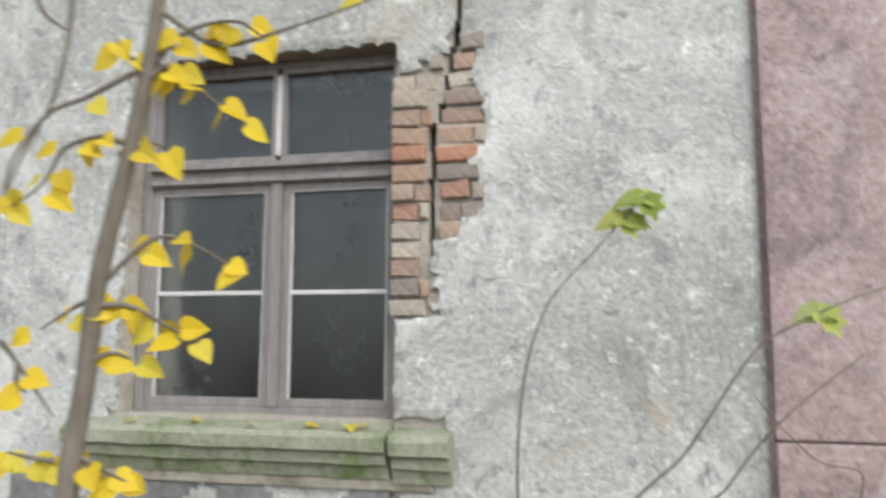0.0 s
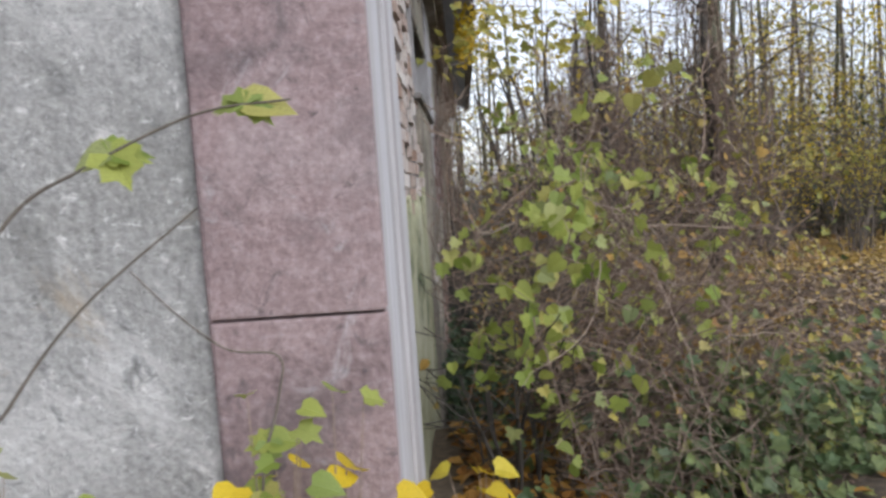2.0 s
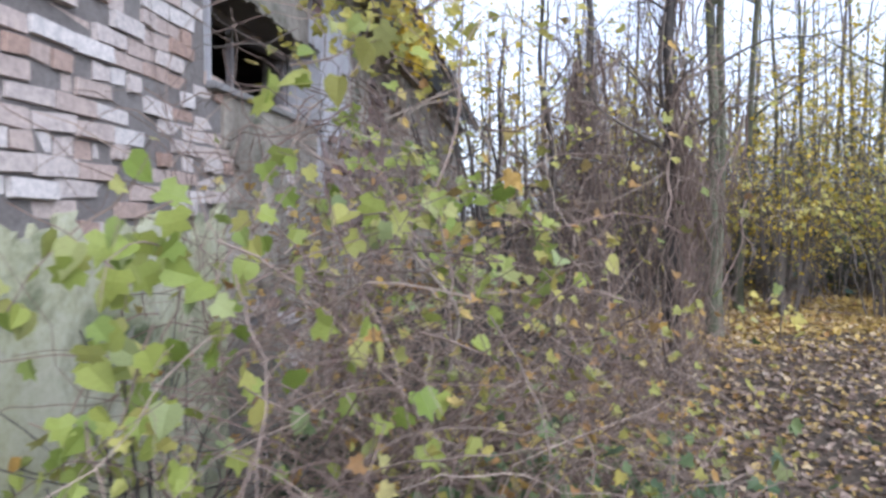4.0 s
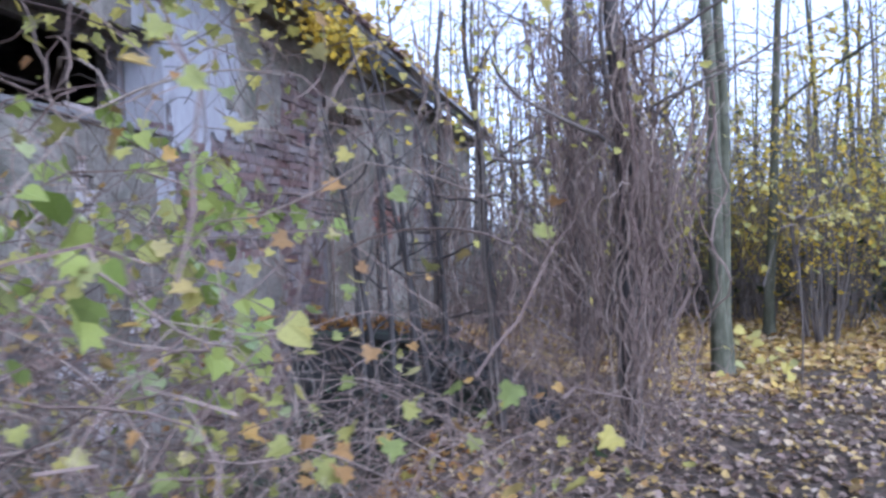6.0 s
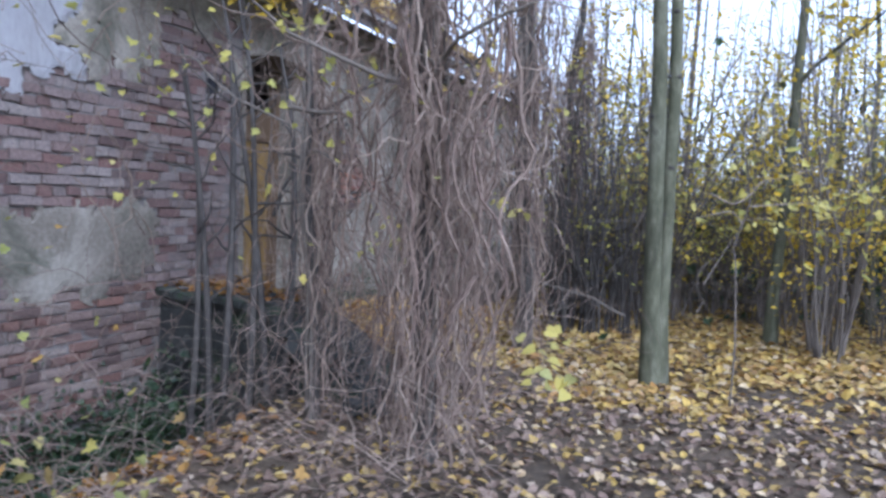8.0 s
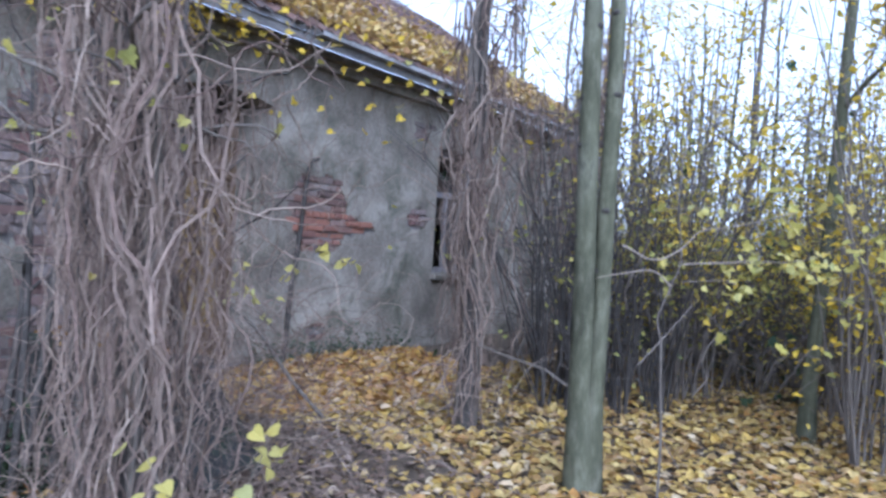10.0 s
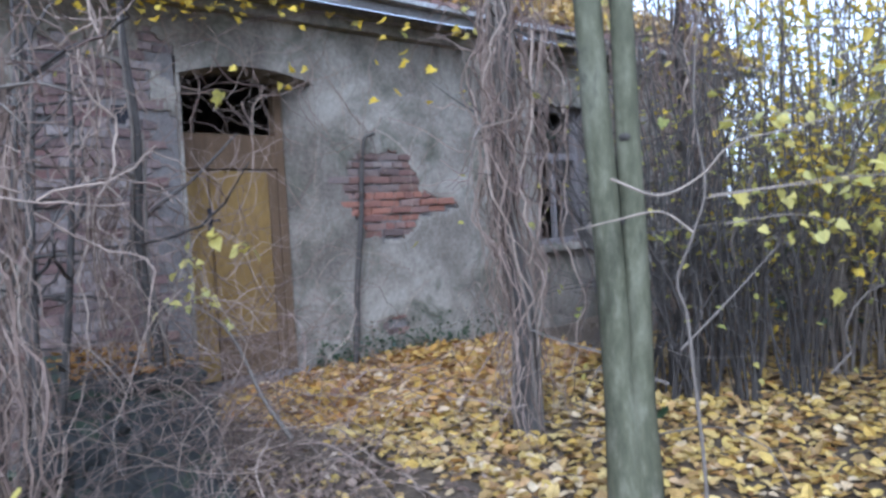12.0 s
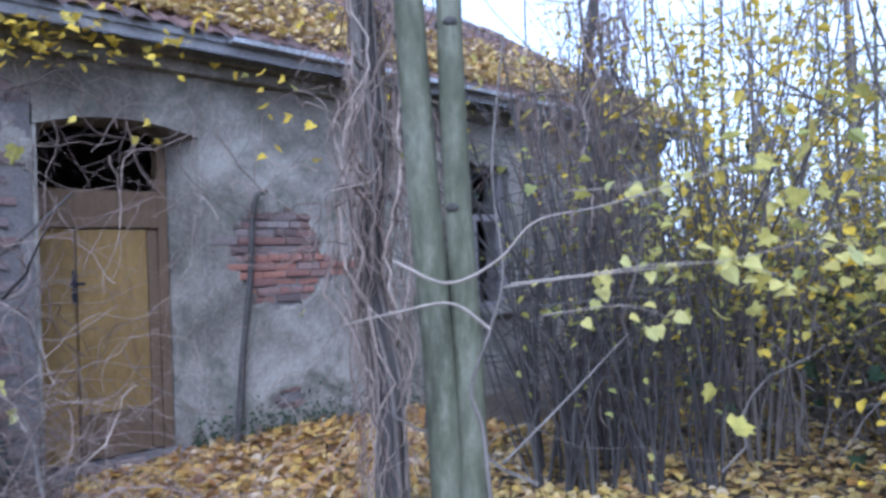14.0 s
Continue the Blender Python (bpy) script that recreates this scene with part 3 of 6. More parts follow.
# closing walls, floor and ceilings of the house
inner = boxes([((-4.6, 0.49, -0.3), (-4.4, 17.2, 3.35)), ((-4.4, 17.05, -0.3), (-0.49, 17.2, 3.35))])
tagged(part("wall_inner", inner, M_GREYPL, m=MB), "plain plastered walls inside the wing", "wall", kind="structure")
tagged(part("wall_back", boxes([((-9.0, 4.6, -0.3), (-4.75, 4.8, 4.4)), ((-9.0, 0.49, -0.3), (-8.8, 4.6, 4.4)), ((-4.9, 0.49, -0.3), (-4.75, 4.6, 4.4))]), M_GREYPL), "plain back walls of the front house", "wall", kind="structure")
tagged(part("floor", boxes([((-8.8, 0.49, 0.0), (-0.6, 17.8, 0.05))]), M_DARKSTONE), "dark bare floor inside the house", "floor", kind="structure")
tagged(part("ceiling", boxes([((-9.0, 0.03, 4.4), (-0.02, 1.02, 4.5)), ((-9.0, 1.02, 3.36), (-0.6, 17.9, 3.42))]), M_GREYPL), "stained plaster ceiling", "ceiling", kind="structure")


def roof():
    """Roof of the wing: slab, eave board, gutter and rows of clay tiles."""
    rf = empty("roof", MB, "sagging clay tile roof strewn with fallen leaves", "roof", kind="structure")
    pitch, o0, z0, s0, s1 = math.tan(radians(33)), 0.46, 3.44, 1.0, 17.4
    bm = bmesh.new()
    v = [bm.verts.new(q) for q in ((o0, s0, z0), (o0, s1, z0), (-4.6, s1, z0 + pitch * (o0 + 4.6)), (-4.6, s0, z0 + pitch * (o0 + 4.6)))]
    w = [bm.verts.new(q.co + Vector((0, 0, 0.05))) for q in v]
    for a in range(4):
        b = (a + 1) % 4
        bm.faces.new((v[a], v[b], w[b], w[a]))
    bm.faces.new(v), bm.faces.new(w)
    part("roof_boards", bm, M_EAVE, rf)
    part("cornice", boxes([((-0.02, 1.0, 3.25), (0.10, 17.2, 3.36)), ((-0.02, 1.0, 3.36), (0.17, 17.2, 3.44))], 0.015), M_GREYPL, rf, "moulded plaster cornice")
    part("fascia", boxes([((0.40, 1.0, 3.36), (0.43, 17.4, 3.45))]), M_EAVE, rf)
    part("gutter", boxes([((0.44, 9.4, 3.44), (0.52, 17.4, 3.455)), ((0.52, 9.4, 3.44), (0.53, 17.4, 3.485))], 0.003), M_ZINC, rf, "bent pale metal gutter")
    rnd = random.Random(21)
    verts, faces = [], []
    for row in range(16):
        for c in range(int((s1 - s0) / 0.21)):
            if rnd.random() < 0.03:
                continue
            s = s0 + 0.21 * c + (0.105 if row % 2 else 0)
            o = o0 + 0.06 - row * 0.26 + rnd.uniform(-0.02, 0.02)
            z = z0 + pitch * (o0 - o) + 0.075 + rnd.uniform(0, 0.015)
            t = rnd.uniform(-0.012, 0.012)
            b = len(verts)
            for oo, zz in ((0, 0), (-0.34, 0.34 * pitch - 0.02)):
                for ss, h in ((0, 0), (0.05, 0.03), (0.14, 0.03), (0.19, 0)):
                    verts.append((o + oo + t * (ss > 0.1), s + ss, z + zz + h))
            for oo, zz in ((0, -0.016),):
                for ss, h in ((0, 0), (0.05, 0.03), (0.14, 0.03), (0.19, 0)):
                    verts.append((o + oo + t * (ss > 0.1), s + ss, z + zz + h))
            for q in range(3):
                faces.append((b + q, b + q + 1, b + 5 + q, b + 4 + q))
                faces.append((b + 8 + q, b + 9 + q, b + 1 + q, b + q))
    ob = obj_from("roof_tiles", verts, faces, M_ROOFTILE)
    ob.parent = rf
    tagged(ob, "weathered clay tiles in rows", kind="stuff")
    rnd = random.Random(22)
    items = []
    for _ in range(8500):
        o, s = 0.42 - abs(rnd.gauss(0, 1.1)), rnd.uniform(6.0, 18)
        if o < -4:
            continue
        z = z0 + pitch * (o0 - o) + 0.13
        items.append(((o, s, z + rnd.uniform(0, 0.03)), (rnd.gauss(0, 1), rnd.gauss(0, 1), rnd.gauss(0, 0.4)), (0.5 + rnd.gauss(0, 0.3), rnd.gauss(0, 0.3), 1), rnd.uniform(0.06, 0.12)))
    ob = obj_from("fallen_leaves", *leaf_cloud(items), M_LITTER)
    ob.matrix_world = MB
    tagged(ob, "brown and yellow fallen leaves lying on the roof", "leaves", kind="stuff")


roof()
tagged(part("roof_front", boxes([((-9.3, -0.3, 4.5), (0.3, 1.02, 4.6))]), M_EAVE), "plain boarded eave of the front house", "roof", kind="structure")


def front_window():
    s0, s1, z0, z1 = -3.10, -1.882, 1.22, 2.772
    w = empty("window_1", MA, "old weathered wooden casement window with transom light", "window", kind="structure")
    B = lambda *items: boxes(items, 0.004)
    o = -0.13
    part("window_frame", B(((o - 0.08, s0, z0), (o + 0.012, s0 + 0.045, z1)), ((o - 0.08, s1 - 0.022, z0), (o + 0.012, s1, z1)), ((o - 0.08, s0 + 0.045, z1 - 0.03), (o + 0.012, s1 - 0.022, z1)),
                             ((o - 0.08, s0 + 0.045, z0), (o + 0.012, s1 - 0.022, z0 + 0.03))), M_OLDWOOD, w)
    part("transom", B(((o - 0.08, s0 + 0.045, 2.215), (o + 0.02, s1 - 0.022, 2.315)), ((o + 0.02, s0 + 0.045, 2.285), (o + 0.055, s1 - 0.022, 2.31)), ((o + 0.02, s0 + 0.045, 2.222), (o + 0.04, s1 - 0.022, 2.245))), M_OLDWOOD, w, "moulded wooden transom bar")
    part("mullion", B(((o - 0.07, -2.465, z0 + 0.03), (o + 0.022, -2.415, 2.215))), M_OLDWOOD, w)
    part("transom_bar", B(((o - 0.06, -2.462, 2.345), (o + 0.004, -2.438, z1 - 0.06))), M_PALEWOOD, w)
    for a, b in ((s0 + 0.045, -2.465), (-2.415, s1 - 0.022)):
        f = part("sash", B(((o - 0.05, a, 1.25), (o + 0.006, a + 0.036, 2.215)), ((o - 0.05, b - 0.036, 1.25), (o + 0.006, b, 2.215)), ((o - 0.05, a + 0.036, 2.185), (o + 0.006, b - 0.036, 2.215)),
                           ((o - 0.05, a + 0.036, 1.25), (o + 0.006, b - 0.036, 1.285))), M_OLDWOOD, w)
        part("putty_edge", B(((o - 0.012, a + 0.036, 1.285), (o + 0.002, a + 0.043, 2.185)), ((o - 0.012, b - 0.043, 1.285), (o + 0.002, b - 0.036, 2.185)), ((o - 0.012, a + 0.043, 2.178), (o + 0.002, b - 0.043, 2.185))), M_PALEWOOD, f, "flaking white putty")
        part("glazing_bar", B(((o - 0.04, a + 0.043, 1.727), (o + 0.003, b - 0.043, 1.746))), M_PALEWOOD, f)
        for c, d in ((1.285, 1.727), (1.746, 2.178)):
            g = part("pane", boxes([((o - 0.030, a + 0.043, c), (o - 0.026, b - 0.043, d))]), M_GLASS, f)
            g.visible_shadow = False
    for a, b in ((s0 + 0.045, -2.462), (-2.438, s1 - 0.022)):
        f = part("transom_sash", B(((o - 0.05, a, 2.315), (o + 0.004, b, 2.345)), ((o - 0.05, a, z1 - 0.055), (o + 0.004, b, z1 - 0.03)), ((o - 0.05, a, 2.345), (o + 0.004, a + 0.02, z1 - 0.055)), ((o - 0.05, b - 0.02, 2.345), (o + 0.004, b, z1 - 0.055))), M_OLDWOOD, w)
        g = part("pane", boxes([((o - 0.030, a + 0.02, 2.345), (o - 0.026, b - 0.02, z1 - 0.055))]), M_GLASS, f)
        g.visible_shadow = False


front_window()


def window_sill():
    """Outside sill, broken through near its end, with a stepped profile."""
    w = empty("window_sill", MA, "mossy cracked stone window sill with fallen leaves", "sill", kind="structure")
    prof = [(-0.13, 1.00), (0.03, 1.00), (0.045, 1.05), (0.075, 1.06), (0.08, 1.10), (0.115, 1.115), (0.12, 1.165), (0.10, 1.185), (-0.13, 1.222)]
    for s0, s1, d in ((-3.28, -1.875, 0.0), (-1.855, -1.625, -0.012)):
        bm = bmesh.new()
        n = max(2, int((s1 - s0) / 0.06))
        rings = []
        for i in range(n + 1):
            s = s0 + (s1 - s0) * i / n
            rings.append([bm.verts.new((o + 0.006 * noise.noise((s * 9, o * 30, z * 20)), s, z + d + 0.006 * noise.noise((s * 7, z * 25, 3)))) for o, z in prof])
        for a, b in zip(rings, rings[1:]):
            for q in range(len(prof)):
                r = (q + 1) % len(prof)
                bm.faces.new((a[q], b[q], b[r], a[r]))
        bm.faces.new(rings[0]), bm.faces.new(list(reversed(rings[-1])))
        part("sill_stone", bm, M_MOSSY_STONE, w)
    part("apron", boxes([((-0.03, -3.2, 0.955), (0.02, -1.7, 1.0))], 0.006), M_GREYPL, w)


window_sill()


def wing_openings():
    """High window of the wing, the far window and the boarded door."""
    w = empty("window_2", MB, "dark high window with a broken grey frame", "window", kind="structure")
    part("window_frame", boxes([((-0.36, 3.0, 2.15), (-0.28, 3.06, 2.72)), ((-0.36, 5.05, 2.15), (-0.28, 5.12, 2.72)), ((-0.36, 3.06, 2.66), (-0.28, 5.05, 2.72)), ((-0.36, 3.06, 2.15), (-0.26, 5.05, 2.22))], 0.004), M_OLDWOOD, w)
    part("window_sill", boxes([((-0.28, 3.0, 2.11), (0.03, 5.14, 2.15))], 0.01), M_EAVE, w)
    part("reveal", boxes([((-0.27, 5.10, 2.15), (0.0, 5.118, 2.72)), ((-0.27, 3.002, 2.15), (0.0, 3.02, 2.72))]), M_PALE, w)
    part("glazing_bar", boxes([((-0.34, 4.04, 2.22), (-0.30, 4.08, 2.66))], 0.003), M_OLDWOOD, w)
    w = empty("window_3", MB, "dark far window with broken grey bars", "window", kind="structure")
    part("window_frame", boxes([((-0.24, 12.42, 1.05), (-0.15, 12.49, 2.75)), ((-0.24, 13.38, 1.05), (-0.15, 13.45, 2.75)), ((-0.24, 12.49, 2.68), (-0.15, 13.38, 2.75)), ((-0.24, 12.49, 1.05), (-0.12, 13.38, 1.12))], 0.004), M_OLDWOOD, w)
    part("transom", boxes([((-0.23, 12.49, 2.1), (-0.16, 13.38, 2.18))], 0.003), M_OLDWOOD, w)
    part("mullion", boxes([((-0.22, 12.91, 1.12), (-0.16, 12.96, 2.1))], 0.003), M_OLDWOOD, w)
    part("window_sill", boxes([((-0.12, 12.36, 0.97), (0.09, 13.5, 1.05))], 0.012), M_GREYPL, w)
    d = empty("door_1", MB @ pose(-0.12, 0, 0), "closed ochre boarded door under a dark open transom", "door", kind="structure")
    part("door_frame", boxes([((-0.36, 8.08, 0.1), (-0.26, 8.15, 2.78)), ((-0.36, 9.14, 0.1), (-0.26, 9.224, 2.78)), ((-0.36, 8.15, 2.0), (-0.25, 9.14, 2.14)), ((-0.34, 8.15, 2.14), (-0.27, 9.14, 2.31))], 0.006), M_BROWNWOOD, d)
    part("door_leaf", boxes([((-0.34, 8.155, 0.14), (-0.295, 8.46, 1.995))], 0.003), M_OCHRE, d)
    part("door_board", boxes([((-0.33, 8.475, 0.50), (-0.275, 9.04, 1.985))], 0.004), M_OCHRE, d, "large ochre board")
    part("kick_board", boxes([((-0.34, 8.475, 0.14), (-0.285, 9.04, 0.49))], 0.004), M_BROWNWOOD, d, "stained lower board")
    part("door_stile", boxes([((-0.34, 9.05, 0.14), (-0.28, 9.135, 1.995))], 0.004), M_BROWNWOOD, d)
    h = bmesh.new()
    box(h, (-0.27, 8.425, 1.40), (-0.258, 8.465, 1.66), 0.004)
    box(h, (-0.26, 8.435, 1.54), (-0.20, 8.450, 1.555), 0.003)
    box(h, (-0.215, 8.390, 1.535), (-0.20, 8.510, 1.56), 0.005)
    part("door_handle", h, M_DARK, d, "dark iron handle on a long plate")
    part("threshold", boxes([((-0.33, 8.08, 0.0), (0.22, 9.22, 0.115))], 0.015), M_DARKSTONE, d, "worn stone threshold")


wing_openings()


def old_stem():
    """Bare dark climber stem standing against the wall."""
    p = through_points([(0.10, 9.52, 0.0), (0.07, 9.60, 0.4), (0.05, 9.66, 0.9), (0.05, 9.75, 1.5), (0.05, 9.80, 2.05), (0.06, 9.84, 2.25), (0.08, 9.94, 2.30)], 0.032, 0.018, 6)
    t = empty("dead_climber", MB, "bare dark dead climber stem against the plaster", "climber")
    ob = obj_from("stem", *tube_data([p], 7), M_BARK_DARK, True)
    ob.parent = t
    rnd = random.Random(3)
    tw = [wander(rnd, p[i][:3], (0.1, rnd.choice((-1, 1)) * 0.7, 0.6), rnd.uniform(0.2, 0.6), 6, 0.25, 0.006, 0.002) for i in (20, 24, 28, 30, 32, 34)]
    for q in tw:
        under(obj_from("twig", *tube_data([q], 4), M_VINE), t)


old_stem()


def dark_block():
    """Low ruined masonry running out from the wing wall, broken down at its end, leaves on top."""
    rnd = random.Random(8)
    t = empty("masonry_block", pose(0, 0, 0), "low ruined dark masonry block overgrown with ivy", "block")
    stops = [(0.10, 6.98, 0.56), (0.5, 6.88, 0.58), (0.95, 6.78, 0.58), (1.35, 6.68, 0.55), (1.6, 6.62, 0.46), (1.85, 6.54, 0.32), (2.1, 6.46, 0.2), (2.25, 6.42, 0.08)]
    bm = bmesh.new()
    rings = []
    for x, y, z in stops:
        n = lambda k: 0.03 * noise.noise((x * 3, y * 3, k))
        rings.append([bm.verts.new(q) for q in ((x, y + n(1), -0.8), (x, y + n(2), z * 0.5), (x, y + 0.02 + n(3), z), (x + 0.05, y + 0.40, z + n(4)), (x + 0.08, y + 0.78, z * 0.95), (x + 0.08, y + 0.80, -0.8))])
    for a, b in zip(rings, rings[1:]):
        for i in range(6):
            bm.faces.new((a[i], b[i], b[(i + 1) % 6], a[(i + 1) % 6]))
    bm.faces.new(rings[0]), bm.faces.new(list(reversed(rings[-1])))
    bmesh.ops.recalc_face_normals(bm, faces=bm.faces[:])
    part("body", bm, M_DARKSTONE, t)
    for i in range(5):
        x0 = 0.14 + i * 0.27
        bm = bmesh.new()
        box(bm, (-0.13, -0.42, 0.0), (0.13, 0.42, 0.06), 0.014, 0.012, rnd)
        part("cover_slab", bm, M_DARKSTONE, t, "", pose(x0 + 0.12, 7.36 - x0 * 0.24, 0.575 - (0.02 if i == 4 else 0), rnd.uniform(-2, 2), rnd.uniform(-2, 4), -13 + rnd.uniform(-3, 3)))
    for i in range(26):
        x = rnd.uniform(1.45, 2.4)
        bm = bmesh.new()
        box(bm, (-0.10, -0.055, -0.04), (0.10, 0.055, 0.04), 0.012, 0.012, rnd)
        y, z = 6.62 - (x - 1.45) * 0.26 + rnd.uniform(-0.10, 0.45), max(0.05, 0.52 - (x - 1.45) * 0.55)
        part("loose_brick", bm, M_DARKSTONE, t, "", pose(x, y, z + rnd.uniform(0, 0.03), rnd.uniform(-25, 25), rnd.uniform(-10, 35), rnd.uniform(0, 180)))
    items = []
    for _ in range(190):
        x = rnd.uniform(0.15, 1.5)
        items.append(((x, 7.0 - x * 0.24 + rnd.uniform(0.0, 0.75), 0.65 + rnd.uniform(0, 0.03)), (rnd.gauss(0, 1), rnd.gauss(0, 1), rnd.gauss(0, 0.3)), (rnd.gauss(0, 0.4), rnd.gauss(0, 0.4), 1), rnd.uniform(0.05, 0.1)))
    tagged(obj_from("fallen_leaves", *leaf_cloud(items), M_LITTER_RUST), "rusty fallen leaves on the masonry block", "leaves", kind="stuff")


dark_block()

# ---- ground ----
def ground_z(x, y):
    """Height of the ground: nearly level, with a heap of leaves by the wing wall."""
    h = 0.04 * noise.noise((x * 0.35, y * 0.35, 0)) + 0.02 * noise.noise((x * 1.7, y * 1.7, 4))
    d = math.hypot((x - 0.75) / 1.0, (y - 10.0) / 1.55)
    h += 0.06 * max(0.0, 1 - d * d) ** 0.8 if d < 1 else 0
    h += 0.09 * math.exp(-((x - 0.1) / 0.5) ** 2) * (1 if 1 < y < 18 else 0)
    # hollow along the wing, ending at the ruined masonry
    step = lambda u: (lambda v: v * v * (3 - 2 * v))(max(0.0, min(1.0, u)))
    h -= 0.62 * step((1.75 - x) / 0.9) * step((y - 2.3) / 1.0) * step((7.2 - 0.24 * x - y) / 0.22)
    return h


def ground():
    xs = sorted({*np.round(np.arange(-6, 16.01, 0.2), 3), *[-300, -120, -60, -30, -15, -9, 20, 26, 35, 60, 120, 300]})
    ys = sorted({*np.round(np.arange(-6, 24.01, 0.2), 3), *[-300, -120, -60, -30, -14, 28, 36, 60, 120, 300]})
    verts = [(x, y, ground_z(x, y) if -6 <= x <= 16 and -6 <= y <= 24 else 0) for x in xs for y in ys]
    n = len(ys)
    faces = [(i * n + j, (i + 1) * n + j, (i + 1) * n + j + 1, i * n + j + 1) for i in range(len(xs) - 1) for j in range(n - 1)]
    ob = obj_from("ground", verts, faces, M_SOIL, True)
    tagged(ob, "dark woodland soil under fallen autumn leaves", "ground", kind="structure")


ground()


def litter(name, count, region, mat, label, seed, size=(0.05, 0.11), flat=0.35):
    rnd = random.Random(seed)
    items = []
    tries = 0
    while len(items) < count and tries < count * 6:
        tries += 1
        q = region(rnd)
        if q is None:
            continue
        x, y = q
        if (x < 0.12 and y > -0.05) or (x < 0 and y > -0.05):
            continue
        z = ground_z(x, y) + 0.012 + rnd.random() * 0.03
        items.append(((x, y, z), (rnd.gauss(0, 1), rnd.gauss(0, 1), rnd.gauss(0, 0.25)), (rnd.gauss(0, flat), rnd.gauss(0, flat), 1), rnd.uniform(*size)))
    return tagged(obj_from(name, *leaf_cloud(items), mat), label, "leaves", kind="stuff")


def wood_floor(rnd):
    x, y = rnd.uniform(1.5, 10), 7.3 + abs(rnd.gauss(0, 5.5))
    if y > 30 or (x < 3.2 and y < 8.2):
        return None
    dark = 4.6 < x < 9 and y < 8.6
    return None if dark and rnd.random() < 0.75 else (x, y)


def heap(rnd):
    a, r = rnd.uniform(0, 2 * math.pi), math.sqrt(rnd.random()) * 1.15
    return 0.75 + math.cos(a) * r * 1.1, 10.0 + math.sin(a) * r * 1.7


def near_floor(rnd):
    x, y = rnd.uniform(1.0, 7.6) + abs(rnd.gauss(0, 0.7)), rnd.uniform(2.4, 9.0) - abs(rnd.gauss(0, 0.6))
    return None if y > 7.6 and rnd.random() < (y - 7.4) else (x, y)


litter("leaf_litter", 23000, wood_floor, M_LITTER, "yellow and ochre fallen leaves on the woodland floor", 31)
litter("leaf_litter", 5000, heap, M_LITTER_HEAP, "heap of yellow and orange leaves by the wall", 32, (0.07, 0.13))
litter("leaf_litter", 13000, near_floor, M_LITTER_BROWN, "brown and grey decaying leaves on the path", 33, (0.035, 0.085), 0.5)
litter("leaf_litter", 1900, near_floor, M_LITTER, "scattered yellow leaves on the path", 36, (0.04, 0.08), 0.5)
litter("leaf_litter", 1000, lambda r: (r.gauss(1.05, 0.35), r.gauss(5.3, 0.4)), M_LITTER_RUST, "rusty orange leaves under the brambles", 34, (0.06, 0.11))
litter("leaf_litter", 700, lambda r: (r.uniform(0.15, 0.9), r.uniform(0.3, 3.0)), M_LITTER_RUST, "rusty orange leaves in the corner by the wing", 37)
litter("leaf_litter", 2500, lambda r: (r.gauss(-0.3, 1.7), r.gauss(-1.0, 1.3)), M_LITTER_RUST, "orange leaves along the foot of the house", 35)


# ---- trees and shrubs ----
def branches(rnd, p, spec):
    """Side branches off a path: list of paths."""
    out = []
    n, lo, hi, length, r, tilt, curl = spec
    for _ in range(n):
        i = int(rnd.uniform(lo, hi) * (len(p) - 1))
        q = Vector(p[i][:3])
        a = rnd.uniform(0, 2 * math.pi)
        d = Vector((math.cos(a), math.sin(a), rnd.uniform(*tilt)))
        k = rnd.uniform(0.6, 1.2)
        out.append(wander(rnd, q, d, length * k, 7, curl, min(r, p[i][3] * 0.6), 0.003))
    return out


def leaves_on(rnd, paths, count, size, spread=0.12, droop=0.4):
    items = []
    for _ in range(count):
        p = rnd.choice(paths)
        q = Vector(p[rnd.randrange(len(p) // 3, len(p))][:3]) + Vector([rnd.gauss(0, spread) for _ in range(3)])
        items.append((tuple(q), (rnd.gauss(0, 1), rnd.gauss(0, 1), -droop + rnd.gauss(0, 0.4)), (rnd.gauss(0, 0.6), rnd.gauss(0, 0.6), 1), rnd.uniform(*size)))
    return items


